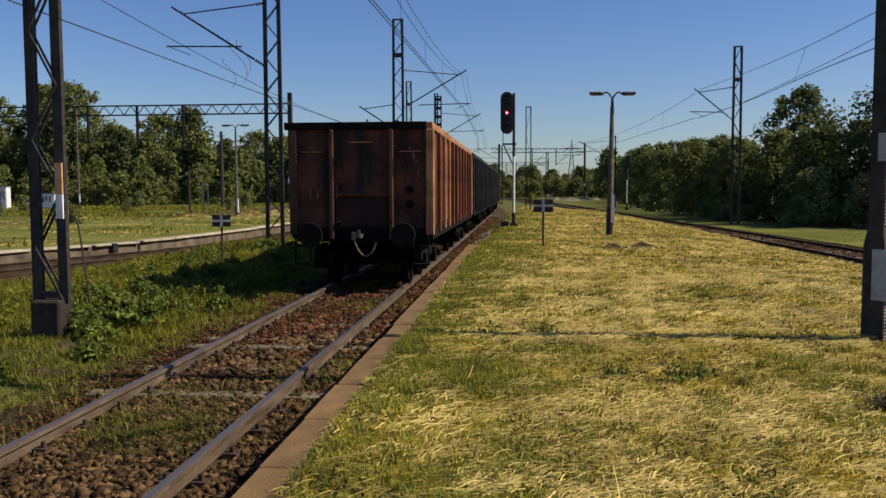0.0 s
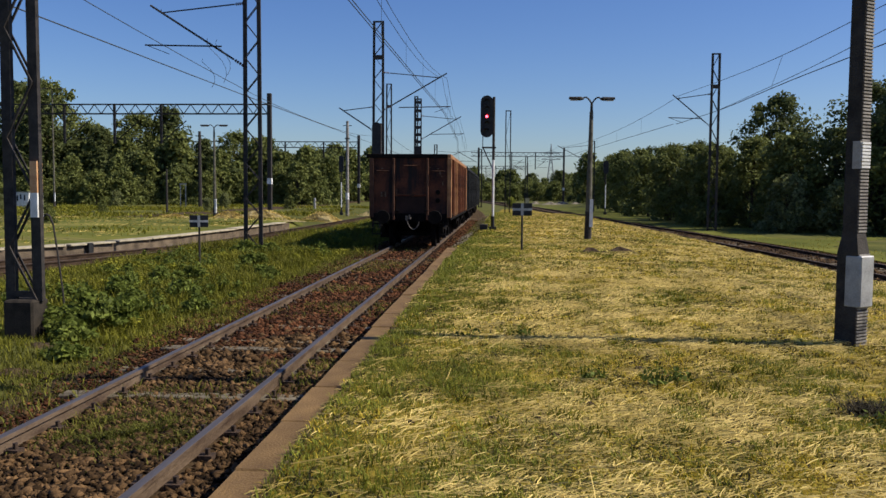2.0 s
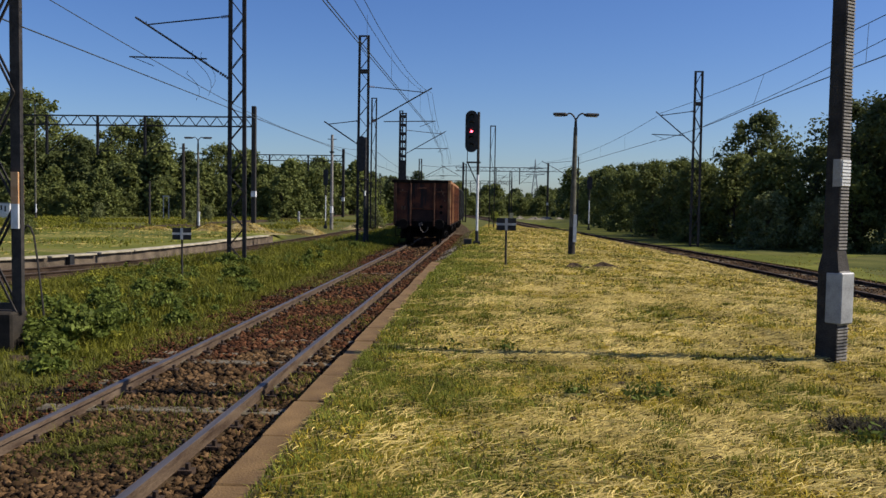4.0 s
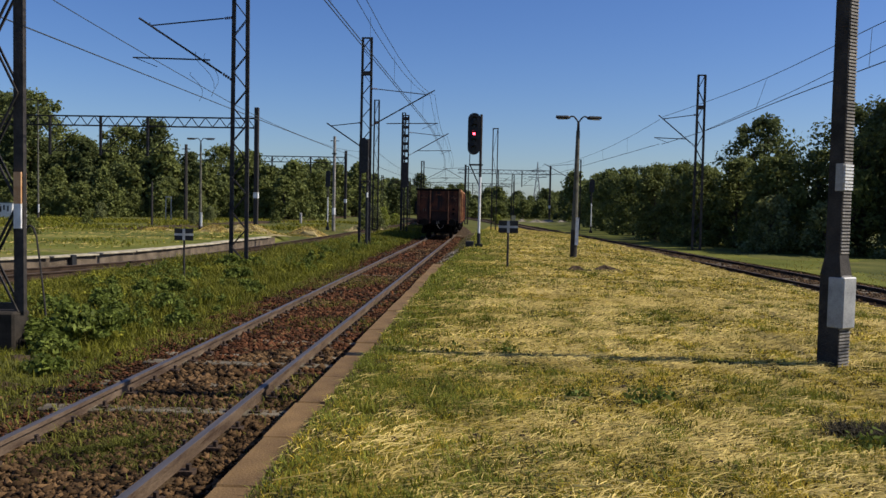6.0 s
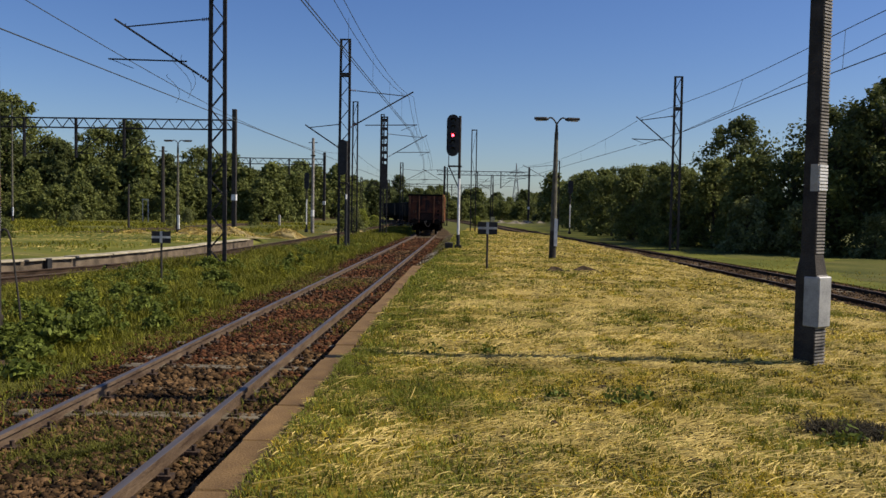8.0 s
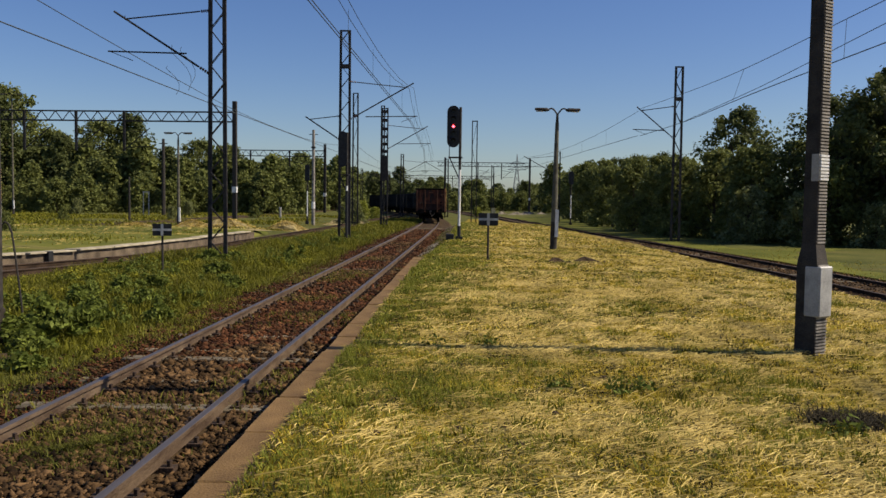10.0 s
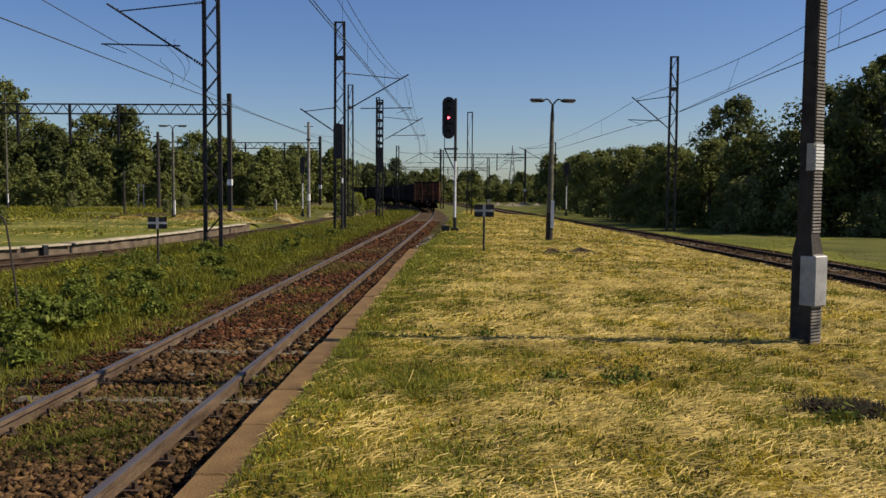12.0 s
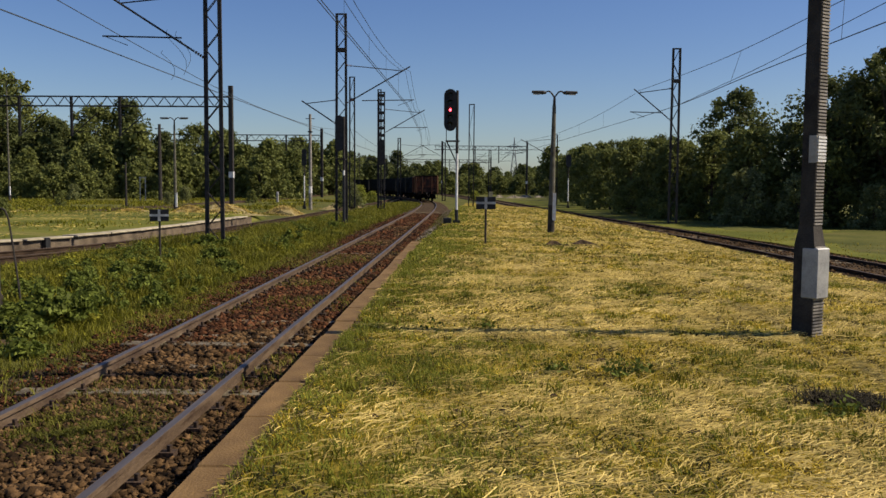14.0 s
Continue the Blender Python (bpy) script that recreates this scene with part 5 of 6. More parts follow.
    blades("grass_tufts", x, y, turf_z(x, y) - 0.01, rng.uniform(0.04, 0.12, 45 * 260), rng.uniform(0.006, 0.014, 45 * 260), rng.uniform(0.2, 1.1, 45 * 260), M_BLADE2, "fresh green tufts standing in the hay")


def cover_track():
    rail = lambda x: (np.abs(np.abs(x - MAIN_X) - 0.7525) > 0.085)
    for y0, y1, n, k in ((3.2, 9, 36000, 1.0), (9, 18, 27000, 1.7), (18, 34, 16000, 2.9), (34, 62, 9000, 4.8), (-7, 3.2, 16000, 1.6)):
        x, y = spread(n, -5.3, -1.5, y0, y1, lambda x, y: rail(x) * np.clip((x + np.interp(y, [4, 9, 12, 20], [4.5, 4.6, 5.1, 4.95])) / 0.5, 0.04, 1) * (0.75 + 0.25 * (np.abs((y + 24.7) % 0.63 - 0.315) < 0.22)))
        red = np.maximum(np.clip((y - 8.5) / 3.0, 0, 1) * (field(x * 1.1, y * 0.8) > 0.3), (x < -3.95) * (y > 6.5)) * (rng.random(len(x)) < 0.85)
        for keep, m, lab in ((red < 0.5, M_STONE, "brown and grey crushed ballast stones"), (red >= 0.5, M_RUST_STONE, "rust-stained reddish ballast stones")):
            a, b = x[keep], y[keep]
            if len(a):
                stones("ballast_stones", a, b, -0.128 + rng.uniform(-0.012, 0.018, len(a)) - 0.05 * (a < -4.9), (0.009 + 0.043 * rng.random(len(a)) ** 1.7) * k**0.45 * np.where(a < -3.95, 0.62, 1.0), m, lab)
    for line, low, y0, y1, n in ((right_x, -0.1, 9, 48, 8000), (lambda q: left_lip_x(q) + 1.75, -0.19, 18, 62, 6000)):
        y = rng.uniform(y0, y1, n)
        x = np.array([line(float(q)) for q in y]) + rng.uniform(-1.5, 1.6, n)
        stones("ballast_stones", x, y, low + rng.uniform(-0.01, 0.02, n), rng.uniform(0.02, 0.055, n), M_STONE, "grey-brown ballast stones of the quiet tracks")
    # pale rubble beside the edge slabs
    x, y = spread(1300, -2.1, -1.2, 23.5, 38, lambda x, y: np.clip((field(x * 3, y * 0.8) - 0.35) * 3, 0, 1))
    stones("pale_rubble", x, y, -0.2 + np.clip((x + 2.0) * 0.42, 0, 1), rng.uniform(0.02, 0.05, len(x)), M_RUBBLE, "pale broken rubble along the platform wall")
    x, y = spread(23000, -2.0, -0.75, 23, 60, lambda x, y: np.clip(1.1 - y / 60, 0.2, 1))
    k = x < np.interp(y, [17, 24, 34, 62], [-1.0, -0.85, -0.62, -0.5])
    x, y = x[k], y[k]
    edge = np.interp(y, [17, 24, 34, 62], [-0.9, -0.73, -0.5, -0.4])
    z = 0.36 + (-0.57) * np.clip((edge - x) / (edge + 2.0) * 1.15, 0, 1)
    stones("bank_gravel", x, y, z - 0.01, rng.uniform(0.015, 0.04, len(x)), M_STONE, "dark gravel and clods on the worn bank")
    k = rng.random(len(x)) < 0.35
    blades("bank_weeds", x[k], y[k], z[k] - 0.02, rng.uniform(0.05, 0.16, k.sum()), rng.uniform(0.012, 0.03, k.sum()), rng.uniform(0.3, 1.3, k.sum()), M_TRACKWEED, "sparse dull weeds on the worn bank", "weeds")
    # weeds between the rails and beside them
    patch = lambda x, y: np.clip((field(x * 0.9 + 17, y * 0.75 + 2) - 0.5) * 4, 0, 1)
    near = lambda x, y: patch(x, y) * rail(x) * np.clip(1.3 - y / 40, 0.15, 1)
    x, y = spread(42000, -5.0, -1.5, 3.2, 30, near)
    n = len(x)
    blades("track_weeds", x, y, -0.13 + 0 * x, rng.uniform(0.03, 0.13, n), rng.uniform(0.005, 0.014, n), rng.uniform(0.3, 1.3, n), M_OLIVE2, "olive and green weeds growing between the rails", "weeds")
    # the green mat in one sleeper bay
    x, y = rng.normal(-3.05, 0.34, 6500), rng.normal(6.75, 0.3, 6500)
    k = rail(x)
    x, y = x[k], y[k]
    blades("track_weeds", x, y, -0.13 + 0 * x, rng.uniform(0.02, 0.09, len(x)) * (0.4 + field(x * 7, y * 7)), rng.uniform(0.005, 0.012, len(x)), rng.uniform(0.3, 1.3, len(x)), M_TRACKWEED, "olive mat of weeds between two sleepers", "weeds")
    x, y = spread(5000, -2.15, -1.5, 3.5, 20, lambda x, y: np.clip((field(x * 2, y * 1.4) - 0.45) * 3, 0, 1))
    blades("track_weeds", x, y, -0.22 + 0 * x, rng.uniform(0.05, 0.16, len(x)), rng.uniform(0.006, 0.016, len(x)), rng.uniform(0.3, 1.2, len(x)), M_OLIVE2, "dry weeds under the platform edge", "weeds")


def strip_z(x, y):
    return -0.33 + 0.12 * (field(x * 0.5 + 31, y * 0.5 + 7) - 0.5) + 0.14 * np.clip((-4.6 - x) / 1.5, 0, 1) * np.clip((x + 12) / 2, 0, 1)


def cover_strip():
    """The overgrown strip between the main track and the far platform track."""
    lush = lambda x, y: np.clip(0.25 + np.clip((y - 9) / 9, 0, 1) * 0.75, 0, 1) * np.clip(0.35 + field(x * 0.8, y * 0.5 + 5), 0, 1)
    for y0, y1, n, k in ((6, 14, 52000, 1.0), (14, 26, 70000, 1.6), (26, 44, 70000, 2.4), (44, 95, 90000, 4.0)):
        keep = lambda x, y: lush(x, y) * (1 - 0.9 * np.exp(-(((x + 6.0) / 0.6) ** 2) - ((y - 10.7) / 0.55) ** 2)) * in_view(x, y) * np.clip((-4.7 - x + 0.5 * field(x, y * 0.7)) / 0.5, 0, 1) * (x > np.interp(y, [0, 22, 33, 60], [-14, -11.2, -9.3, -8.4]))
        x, y = spread(n, -11.5, -4.3, y0, y1, keep)
        m = len(x)
        grow = 0.35 + 0.65 * np.clip((y - 8) / 8, 0, 1)
        tall = rng.uniform(0.08, 0.34, m) * grow * (1 + 0.35 * (k > 2)) * (0.6 + 0.8 * field(x * 0.9 + 9, y * 0.6))
        pick = rng.random(m) < 0.6
        for sel, mt, lab in ((pick, M_BLADE2, "lush green grass and weeds beside the track"), (~pick, M_OLIVE2, "olive and dry stalks among the lineside weeds")):
            blades("lineside_grass", x[sel], y[sel], strip_z(x[sel], y[sel]) - 0.02, tall[sel], rng.uniform(0.007, 0.018, sel.sum()) * k**0.8, rng.uniform(0.15, 0.9, sel.sum()), mt, lab)
    bare = lambda x, y: 1 - 0.9 * np.exp(-(((x + 6.0) / 0.6) ** 2) - ((y - 10.7) / 0.55) ** 2)
    low = lambda x, y: in_view(x, y) * bare(x, y) * np.interp(y, [4, 8, 10.5, 13], [0.3, 0.4, 0.75, 1.0]) * np.clip((np.interp(y, [4, 9, 12, 17], [-3.9, -3.95, -4.3, -4.35]) - x + 0.9 * (field(x * 1.3, y * 1.1) - 0.4)) / 0.4, 0, 1) * (0.35 + 0.65 * field(x * 1.7 + 2, y * 1.5))
    x, y = spread(170000, -11, -3.9, 4, 17, low)
    pick = rng.random(len(x)) < 0.66
    dull = (y < 10.5) & (rng.random(len(x)) < 0.75)
    for sel, mt, lab in ((pick & ~dull, M_BLADE2, "low green grass beside the ballast"), (~pick & ~dull, M_OLIVE2, "low dry olive grass beside the ballast"), (dull, M_TRACKWEED, "dull trodden grass beside the ballast")):
        a, b = x[sel], y[sel]
        blades("shoulder_grass", a, b, np.where(a > -4.82, -0.15, np.maximum(strip_z(a, b), -0.3)) - 0.01, rng.uniform(0.04, 0.15, len(a)) * (0.4 + 0.9 * field(a * 4, b * 4)), rng.uniform(0.006, 0.013, len(a)), rng.uniform(0.2, 1.4, len(a)), mt, lab)
    turf("verge_turf", lambda y: (right_line(y)[0] + 2.15, right_line(y)[0] + 26), [(i / 20) ** 1.5 for i in range(21)], [8 + 2.0 * k for k in range(60)],
         lambda x, y: -0.2 + 0.1 * float(field(x * 0.4, y * 0.4)), M_MOWN, "sunlit yellow-green mown verge before the thicket")
    x, y = spread(26000, 11.6, 30, 18, 60, lambda x, y: 0.4 + 0.6 * field(x * 0.4, y * 0.4))
    blades("verge_grass", x, y, -0.17 + 0 * x, rng.uniform(0.03, 0.11, len(x)), rng.uniform(0.015, 0.035, len(x)), rng.uniform(0.4, 1.6, len(x)), M_VERGE, "mown yellow-green verge before the thicket")
    x, y = spread(40000, -46, -12, 20, 100, lambda x, y: (x < np.interp(y, [0, 22, 33, 46, 60, 120], [-17, -14.9, -12.9, -12.3, -12, -12])) * np.clip(field(x * 0.35, y * 0.22 + 3) * 1.3 - 0.1, 0, 1))
    blades("yard_grass", x, y, np.where(x > np.interp(y, [0, 22, 33, 60, 120], [-27, -27, -25, -24.4, -24]), 0.29 - 0.054 * np.clip(y - 49, 0, 9), -0.1), rng.uniform(0.02, 0.06, len(x)), rng.uniform(0.03, 0.07, len(x)), rng.uniform(0.9, 2.2, len(x)), M_VERGE, "yellow-green grass on the far platform and yard")


def cover_yard():
    """Taller rank grass in the yard before the wood."""
    for y0, y1, n in ((56, 84, 26000), (84, 118, 34000)):
        x, y = spread(n, -92, -16, y0, y1, lambda x, y: in_view(x, y) * np.clip((field(x * 0.12 + 5, y * 0.2) - 0.38) * 4, 0, 1) * (x < np.interp(y, [50, 64, 120], [-26, -15, -15])))
        m = len(x)
        pick = rng.random(m) < 0.88
        for sel, mt in ((pick, M_BLADE2), (~pick, M_VERGE)):
            blades("rank_grass", x[sel], y[sel], -0.25 + 0 * x[sel], rng.uniform(0.2, 0.55, sel.sum()), rng.uniform(0.06, 0.14, sel.sum()), rng.uniform(0.3, 1.2, sel.sum()), mt, "tall rank green grass in the yard before the wood")


def rough_far_platform():
    """Swaths of raked hay and darker tufts over the far platform and the straw heaps."""
    edge = lambda y: np.interp(y, [0, 22, 26, 33, 46, 60, 120], [-17, -14.9, -13.3, -12.5, -12.1, -12, -12])
    swath = lambda x, y: np.clip((field(x * 0.12 + 60, y * 0.55) * 0.7 + field(x * 0.9, y * 2.0) * 0.3 - 0.5) * 4, 0, 1) * (x < edge(y))
    x, y = spread(12000, -34, -12, 21, 62, swath)
    z = 0.31 - 0.054 * np.clip(y - 49, 0, 12)
    straws("raked_hay", x, y, z, rng.uniform(0.08, 0.26, len(x)), rng.uniform(0.008, 0.02, len(x)), rng.normal(0, 0.7, len(x)), M_STRAW, "pale swaths of raked hay on the far platform")
    tuft = lambda x, y: np.clip((field(x * 0.3 + 11, y * 0.4 + 50) - 0.5) * 4, 0, 1) * (x < edge(y))
    x, y = spread(26000, -42, -12, 21, 60, tuft)
    z = np.where(x > edge(y) - 12.5, 0.27, -0.12) - 0.054 * np.clip(y - 49, 0, 9) * (x > edge(y) - 12.5)
    blades("platform_tufts", x, y, z, rng.uniform(0.06, 0.22, len(x)), rng.uniform(0.02, 0.05, len(x)), rng.uniform(0.2, 1.2, len(x)), M_BLADE2, "darker green tufts on the far platform")
    n = 9000
    c = np.array([(-15.5, 55, 2.4, 0.62, 0.0), (-17.5, 54, 1.6, 0.52, 0.03), (-13.2, 62, 2.0, 0.76, -0.36), (-22.8, 58, 1.8, 0.32, -0.1)])[rng.integers(0, 4, n)]
    u, a = np.sqrt(rng.random(n)), rng.uniform(0, 6.28, n)
    x, y = c[:, 0] + c[:, 2] * u * np.cos(a), c[:, 1] + 0.6 * c[:, 2] * u * np.sin(a)
    straws("heaped_straw", x, y, c[:, 4] + c[:, 3] * (0.5 + 0.5 * np.cos(u * math.pi)), rng.uniform(0.08, 0.3, n), rng.uniform(0.012, 0.026, n), rng.uniform(0, 6.28, n), M_STRAW, "dry straw strewn over the heaps")


M_GAP = leaf_mat("dark_gap_tone", (0.03, 0.026, 0.008), (0.085, 0.068, 0.022), 0.15, 0.5)
M_TRACKWEED = leaf_mat("dull_track_weeds", (0.055, 0.062, 0.01), (0.13, 0.125, 0.022), 0.25, 0.5)
M_VERGE = leaf_mat("sunlit_verge_blades", (0.1408, 0.1247, 0.0128), (0.2728, 0.2193, 0.032), 0.3, 0.45)
M_BLADE2 = leaf_mat("lush_weed_blades", (0.108, 0.1125, 0.0108), (0.2205, 0.2088, 0.0216), 0.3, 0.45)
M_OLIVE2 = leaf_mat("olive_weed_blades", (0.085, 0.09, 0.012), (0.19, 0.175, 0.03), 0.25, 0.5)
cover_platform()
cover_track()
cover_strip()
cover_yard()
rough_far_platform()


def weed(at, height, spread_, seed, label, leaf=0.036, per=90, n=18):
    r = np.random.default_rng(seed)
    p = thing("weed_plant", at, label, "weed", "weeds beside the track")
    g = bmesh.new()
    clumps = []
    for k in range(n):
        a, u = r.uniform(0, 6.28), r.random()
        x, y, z = spread_ * u * math.cos(a), spread_ * u * math.sin(a), height * (0.25 + 0.75 * r.random()) * (1 - 0.5 * u * u)
        tube(g, (x * 0.4, y * 0.4, -0.05), (x, y, z), 0.006, 0.003, 4)
        clumps.append((x, y, z * 0.85, 0.1 + 0.1 * r.random()))
    part("stems", g, M_WEED, p)
    ob = new("leaves", leaf_mesh("leaves", clumps, per, leaf, seed, M_WEED))
    ob.parent = p


for k, (x, y, h, sp) in enumerate(((-6.2, 12.4, 0.62, 0.45), (-6.6, 12.0, 0.4, 0.4), (-5.9, 13.0, 0.5, 0.4), (-6.7, 13.3, 0.6, 0.4), (-6.0, 11.6, 0.3, 0.3), (-7.2, 17.8, 0.55, 0.35), (-6.9, 18.6, 0.5, 0.4),
                                   (-7.6, 16.9, 0.4, 0.4), (-6.3, 16.5, 0.35, 0.35), (-7.9, 26.4, 0.7, 0.5), (-7.5, 26.9, 0.6, 0.4), (-8.3, 26.8, 0.6, 0.4), (-6.8, 23, 0.5, 0.4), (-7.3, 21, 0.4, 0.4), (-6.2, 30, 0.6, 0.5),
                                   (-5.8, 27, 0.5, 0.4), (-6.4, 34, 0.6, 0.5), (-6.0, 39, 0.6, 0.5), (-5.7, 20.5, 0.3, 0.3), (-7.8, 14.8, 0.45, 0.4), (-6.0, 8.9, 0.2, 0.3), (-5.4, 10.2, 0.16, 0.25), (-6.9, 9.9, 0.25, 0.3),
                                   (-6.5, 14.6, 0.42, 0.25), (-5.3, 14.6, 0.3, 0.2), (-7.2, 15.6, 0.45, 0.25))):
    weed((x, y, -0.22), h, sp, 100 + k, "leafy green lineside weed with broad leaves", 0.042 if k < 5 else 0.036, 80 if k < 5 else 90)
for k, (x, y, z) in enumerate(((-22, 40, 0.4), (-23.2, 41, 0.35), (-9.9, 75, 0.75), (-10.6, 74, 0.7), (-31, 56, 0.35), (-40, 62, 0.4), (-36, 75, 0.45), (-28, 80, 0.4), (-50, 82, 0.5), (-24, 96, 0.6), (-44, 95, 0.6), (-33, 100, 0.55))):
    plant(4 if k % 3 else 9, x, y, z if k % 3 else z * 0.45, -0.12 if x < -26 or y > 60 else 0.15)


for k, (x, y, h) in enumerate(((1.22, 6.7, 0.13), (1.42, 6.85, 0.1), (0.75, 6.75, 0.1), (-0.3, 8.8, 0.09), (0.25, 8.9, 0.08), (2.55, 5.6, 0.08))):
    weed((x, y, PLAT_Z + 0.01), h, 0.09, 200 + k, "small broad-leaved green weed in the mown turf", 0.022, 14, 6)


def undergrowth():
    """Broad-leaved herbs in drifts through the lineside grass."""
    for material, seed, n, lab in ((M_WEED, 301, 420, "broad-leaved green herbs among the lineside grass"), (M_HERB, 302, 330, "yellow-green leafy herbs in the lineside grass")):
        r = np.random.default_rng(seed)
        clumps = []
        while len(clumps) < n:
            y = 12 + 42 * float(r.random()) ** 0.85
            x = float(r.uniform(-10.5, -4.9))
            if x < np.interp(y, [0, 22, 33, 60], [-14, -10.9, -9.0, -8.2]) or float(field(x * 0.7 + seed, y * 0.35)) < 0.5:
                continue
            clumps.append((x, y, float(strip_z(x, y)) + float(r.uniform(0.05, 0.3)) * min(1, (y - 6) / 9), float(r.uniform(0.07, 0.2))))
        ob = new("lineside_herbs", leaf_mesh("lineside_herbs", clumps, 55, 0.03, seed, material))
        tagged(ob, lab, "weeds", kind="stuff")


M_HERB = leaf_mat("yellow_green_herbs", (0.14, 0.145, 0.014), (0.28, 0.262, 0.03), 0.3, 0.4)
undergrowth()


def mound(at, radius, height, material, label, name="earth_mound", category="mound"):
    r = 12
    verts, faces = [(0, 0, height)], []
    for k in range(1, 5):
        for a in range(r):
            q = a * 2 * math.pi / r
            u = k / 4 * (1 + 0.25 * math.sin(3 * q + at[0]) + 0.1 * rng.normal())
            verts.append((radius * u * math.cos(q), radius * 0.6 * u * math.sin(q), height * (math.cos(min(1, k / 4) * math.pi) * 0.5 + 0.5) * rng.uniform(0.7, 1.2) - (0.05 if k == 4 else 0)))
    faces += [(0, 1 + a, 1 + (a + 1) % r) for a in range(r)]
    for k in range(3):
        faces += [(1 + k * r + a, 1 + k * r + r + a, 1 + k * r + r + (a + 1) % r, 1 + k * r + (a + 1) % r) for a in range(r)]
    ob = sheet(name, verts, faces, material, False)
    ob.matrix_basis = pose(*at)
    return tagged(ob, label, category)


M_STRAWHEAP = mat("dry_hay_heap", (0.2, 0.155, 0.06), (0.4, 0.32, 0.15), 6, 0.95, bump=0.8)
M_SHADOW_STRAW = mat("shadow_toned_straw", (0.014, 0.011, 0.005), (0.06, 0.046, 0.018), 20, 0.95, bump=0.8)
M_EARTH = mat("dark_earth", (0.03, 0.02, 0.01), (0.1, 0.063, 0.032), 14, 0.95, bump=0.8)
for x, y, r in ((-0.57, 5.4, 0.06), (-0.03, 5.55, 0.07), (0.27, 5.6, 0.045), (1.42, 5.15, 0.09), (1.2, 7.3, 0.1), (0.65, 6.0, 0.06), (0.35, 5.2, 0.06)):
    mound((x, y, PLAT_Z + 0.015), r, 0.035, M_EARTH, "dark clod of turned earth in the turf", "earth_clod", "earth")
# A cast shadow on the turf, made as a dark mound and dark stalks.
mound((2.72, 5.97, PLAT_Z - 0.005), 0.27, 0.05, M_SHADOW_STRAW, "dark mound painted as a shadow on the hay", "shadow_patch", "burnt hay")
x, y = 2.72 + rng.normal(0, 0.14, 2400), 5.97 + rng.normal(0, 0.12, 2400)
blades("shadow_stalks", x, y, turf_z(x, y), rng.uniform(0.04, 0.09, 2400), rng.uniform(0.006, 0.014, 2400), rng.uniform(0.5, 1.6, 2400), M_SHADOW_STRAW, "dark stalks filling the painted shadow on the turf", "burnt hay")
for x, y, r in ((9.5, 165, 1.6), (12, 168, 2.2), (14.5, 166, 1.5), (7, 172, 1.2)):
    mound((x, y, -0.3), r, 0.55, M_RUBBLE, "pale rubble mound beside the far tracks", "rubble_mound", "rubble")
mound((2.25, 21.6, 0.38), 0.42, 0.17, M_EARTH, "small dark earth mound on the mown platform")
mound((3.05, 21.9, 0.38), 0.5, 0.18, M_EARTH, "low dark earth mound beside another on the turf")
for x, y, r in ((1.75, 21.3, 0.12), (2.6, 21.45, 0.16), (3.5, 21.6, 0.13), (2.45, 22.1, 0.15), (3.05, 21.35, 0.1)):
    mound((x, y, 0.385), r, 0.08, M_EARTH, "dark clod of turned earth beside the mounds", "earth_clod", "earth")
for x, y, rad in ((-6.15, 11.0, 0.5), (-5.6, 9.4, 0.35), (-7.0, 10.6, 0.4)):
    mound((x, y, -0.22), rad, 0.05, M_EARTH, "bare trodden earth patch in the weeds", "earth_patch", "earth")
for x, y, rad, h, z in ((-15.5, 55, 2.6, 0.6, 0.0), (-17.5, 54, 1.6, 0.5, 0.03), (-13.2, 62, 2.0, 0.75, -0.36), (-11.5, 80, 2.5, 0.7, -0.32), (-22.8, 58, 1.8, 0.3, -0.1)):
    mound((x, y, z), rad, h, M_STRAWHEAP, "low mound of pale dry straw", "straw_mound", "straw")


# ---- small things in the yard ----
def bent_rod():
    p = thing("bent_rod", (-6.7, 12.4, -0.2), "thin rusty rod bent over at the top among weeds", "metal rod")
    g = bmesh.new()
    pts = [(0.16, 0, 0), (0.1, 0, 0.6), (0.03, 0, 1.2), (-0.02, 0, 1.56), (-0.07, 0, 1.7), (-0.13, 0, 1.73), (-0.18, 0, 1.66), (-0.21, 0, 1.45), (-0.24, 0, 0.9)]
    for a, b in zip(pts, pts[1:]):
        tube(g, a, b, 0.014, sides=6)
    part("rod", g, M_MAST, p)


def cabinet(at, w, h, label):
    p = thing("relay_cabinet", at, label, "cabinet", "white cabinets by the yard")
    g = bmesh.new()
    box(g, -w / 2, w / 2, -0.4, 0.4, -0.2, h)
    part("housing", g, M_WHITE, p, bevel=0.03)
    g = bmesh.new()
    box(g, -w / 2 + 0.1, w / 2 - 0.1, -0.43, -0.4, 0.1, h - 0.15)
    part("door", g, M_WHITE, p)
    for dx, z0, z1 in ((-0.26, 0.3, 0.75), (-0.05, 0.45, 0.85), (0.2, 0.35, 0.8)):
        g = bmesh.new()
        box(g, (dx - 0.05) * w, (dx + 0.05) * w, -0.435, -0.43, z0 * h, z1 * h)
        part("marking", g, M_BLACK, p, "dark painted bar")
    g = bmesh.new()
    box(g, -w / 2 - 0.06, w / 2 + 0.06, -0.46, 0.46, h, h + 0.08)
    part("roof", g, M_GREYSTEEL, p)


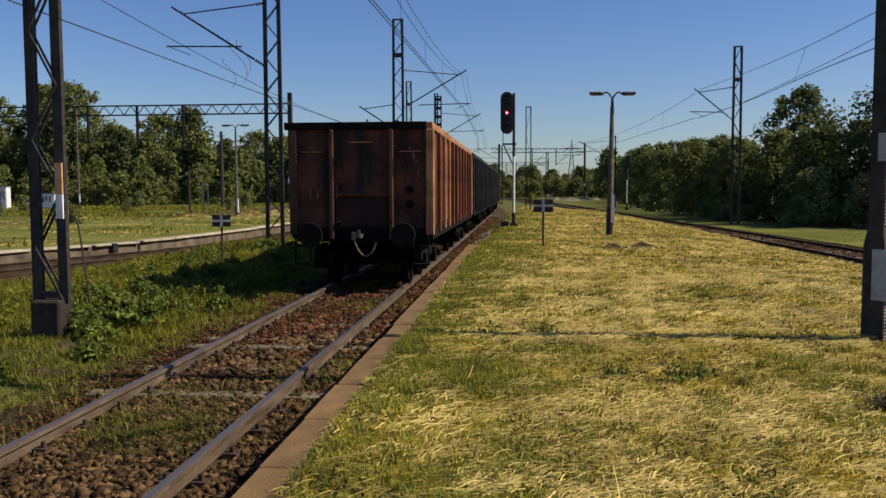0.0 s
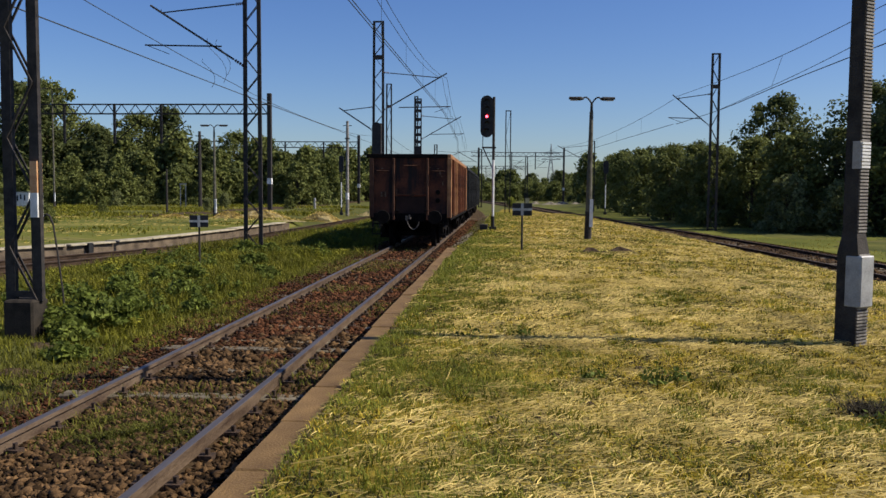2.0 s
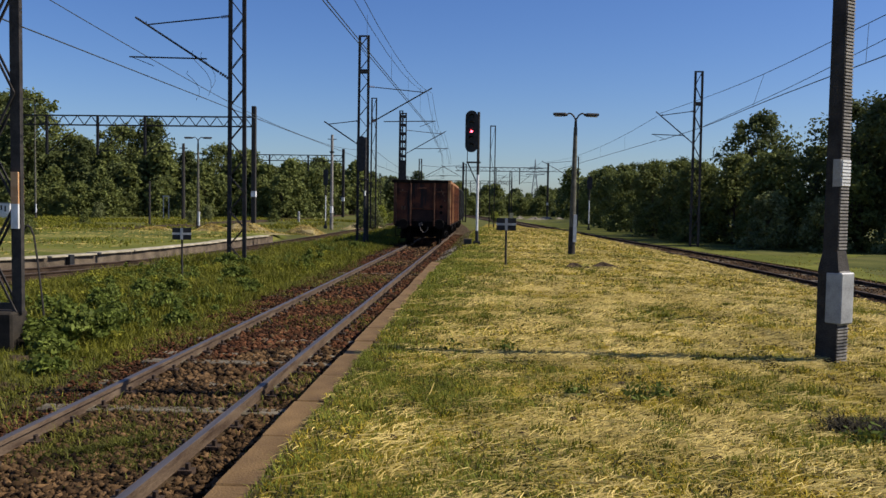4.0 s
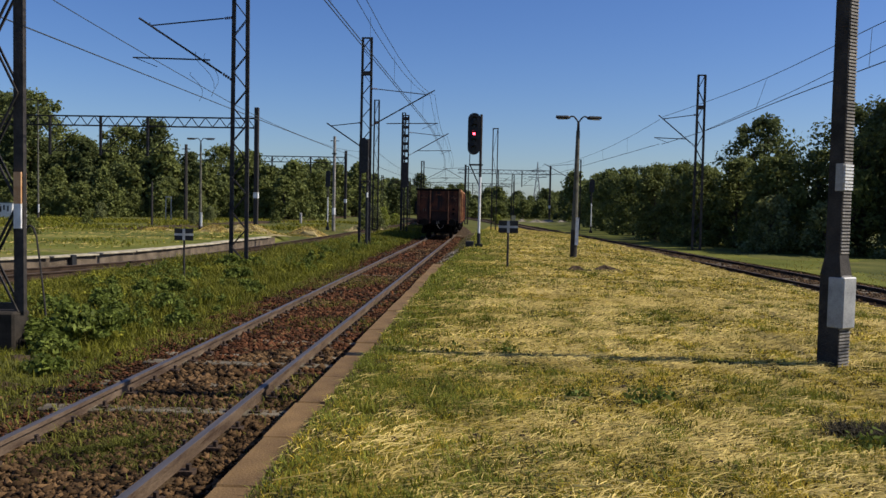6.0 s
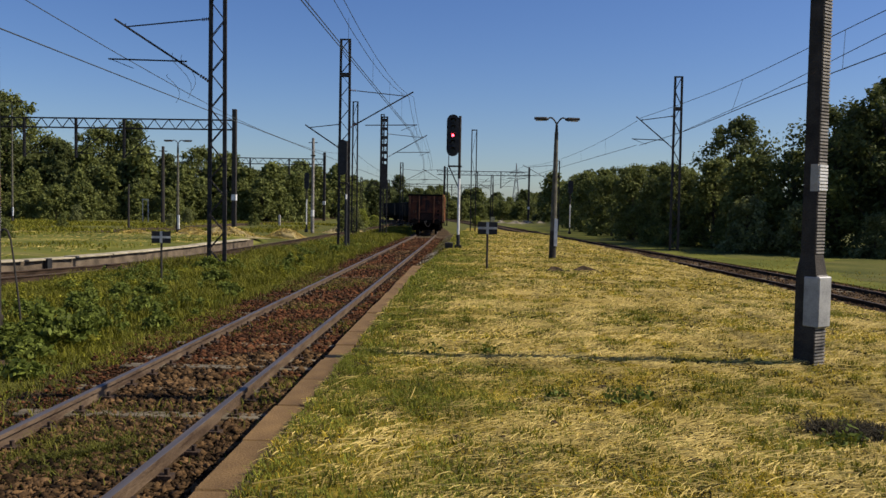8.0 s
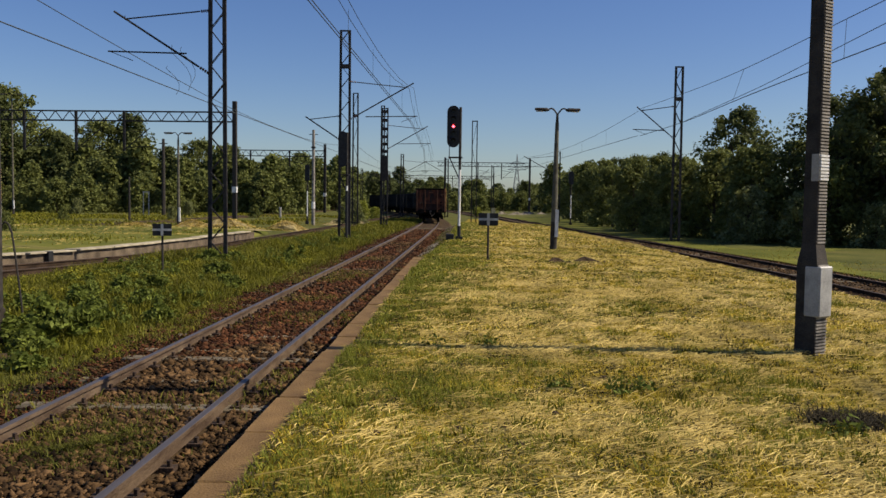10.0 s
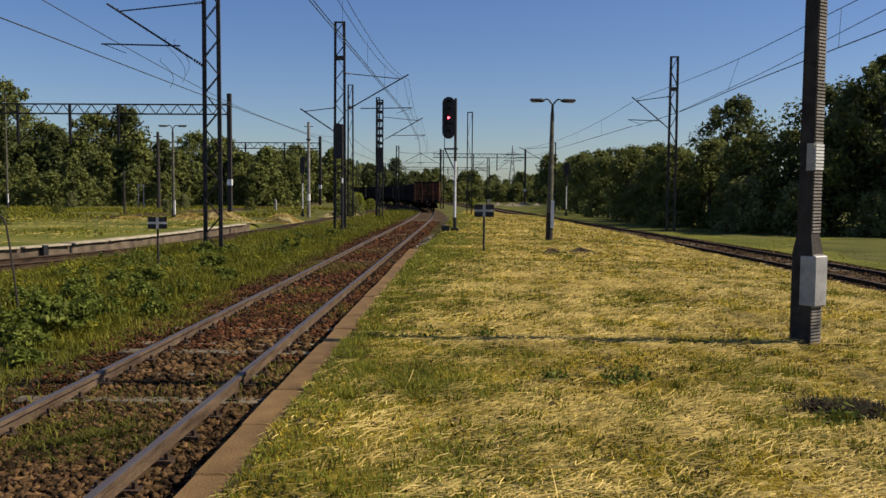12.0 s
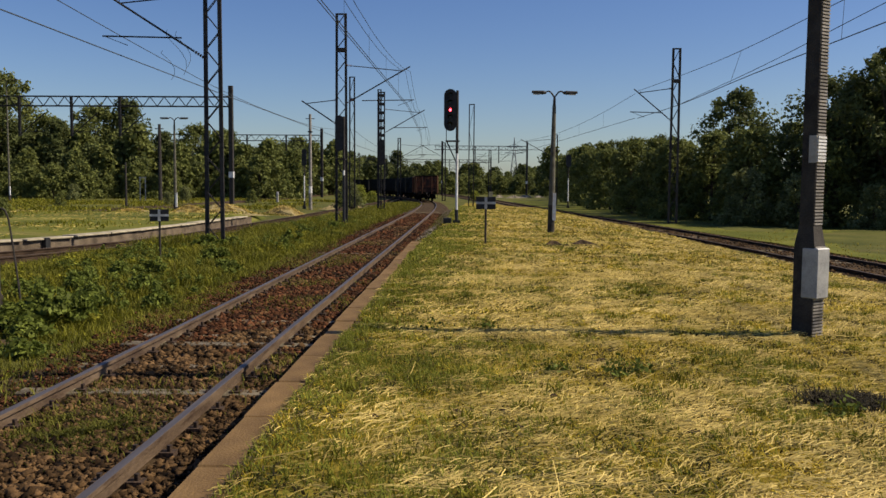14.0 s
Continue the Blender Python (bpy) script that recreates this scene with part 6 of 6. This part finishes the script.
def thin_posts():
    p = thing("marker_post", (-30, 75, -0.2), "thin dark post standing in the yard grass", "post")
    part("shaft", tube(bmesh.new(), (0, 0, 0), (0, 0, 4.0), 0.11, 0.08), M_MAST, p)
    p = thing("line_pole", (-35.9, 100, 0), "tall dark line pole before the wood", "utility pole")
    part("shaft", tube(bmesh.new(), (0, 0, -0.2), (0, 0, 8.95), 0.24, 0.17), M_MAST, p)
    part("crossarm", bar(bmesh.new(), (-0.5, 0, 8.4), (0.5, 0, 8.4), 0.1), M_MAST, p)
    p = thing("frame_marker", (-38, 100, 0), "small pale frame on two posts before the wood", "marker")
    for dx in (-0.32, 0.32):
        part("leg", tube(bmesh.new(), (dx, 0, -0.2), (dx, 0, 2.7), 0.06), M_PALECON, p)
    part("top_bar", bar(bmesh.new(), (-0.4, 0, 2.66), (0.4, 0, 2.66), 0.16), M_PALECON, p)
    p = thing("kilometre_post", (-22, 100, -0.2), "short white kilometre post in the grass", "marker")
    part("stone", box(bmesh.new(), -0.12, 0.12, -0.1, 0.1, 0, 1.3), M_PALECON, p, bevel=0.04)


bent_rod()
thin_posts()
cabinet((-57.2, 90, 0.15), 0.9, 2.2, "tall white relay cabinet in the grass")
cabinet((-53.8, 93, 0.15), 1.8, 1.4, "low white relay cabinet before the trees")
y_sign = thing("shunting_signal", (3.7, 118, 0.2), "small pale yellow marker board on a post far along the track", "railway sign")
g = bmesh.new()
box(g, -0.28, 0.28, -0.03, 0.03, 0.2, 1.0)
part("board", g, M_PALEYELLOW, y_sign)
g = bmesh.new()
tube(g, (0, 0.06, -0.6), (0, 0.06, 1.2), 0.05)
part("post", g, M_MAST, y_sign)


# ---- movement ----
def motions():
    times = [0.5 * k for k in range(29)]
    for k, wagon in enumerate(wagons):
        rows = []
        for t in times:
            x, y, h = main_line(TAIL0 + WAGON / 2 + WAGON * k + SPEED * t)
            rows.append((t, pose(x, y, 0, 0, 0, h)))
        walk(wagon, rows)
    turn = math.degrees(SPEED * 0.1 / 0.45)
    for ws in tail_wheels:
        y = ws.location.y
        walk(ws, [(0.1 * k, pose(0, y, 0.45, -turn * k, 0, 0)) for k in range(141)])


motions()
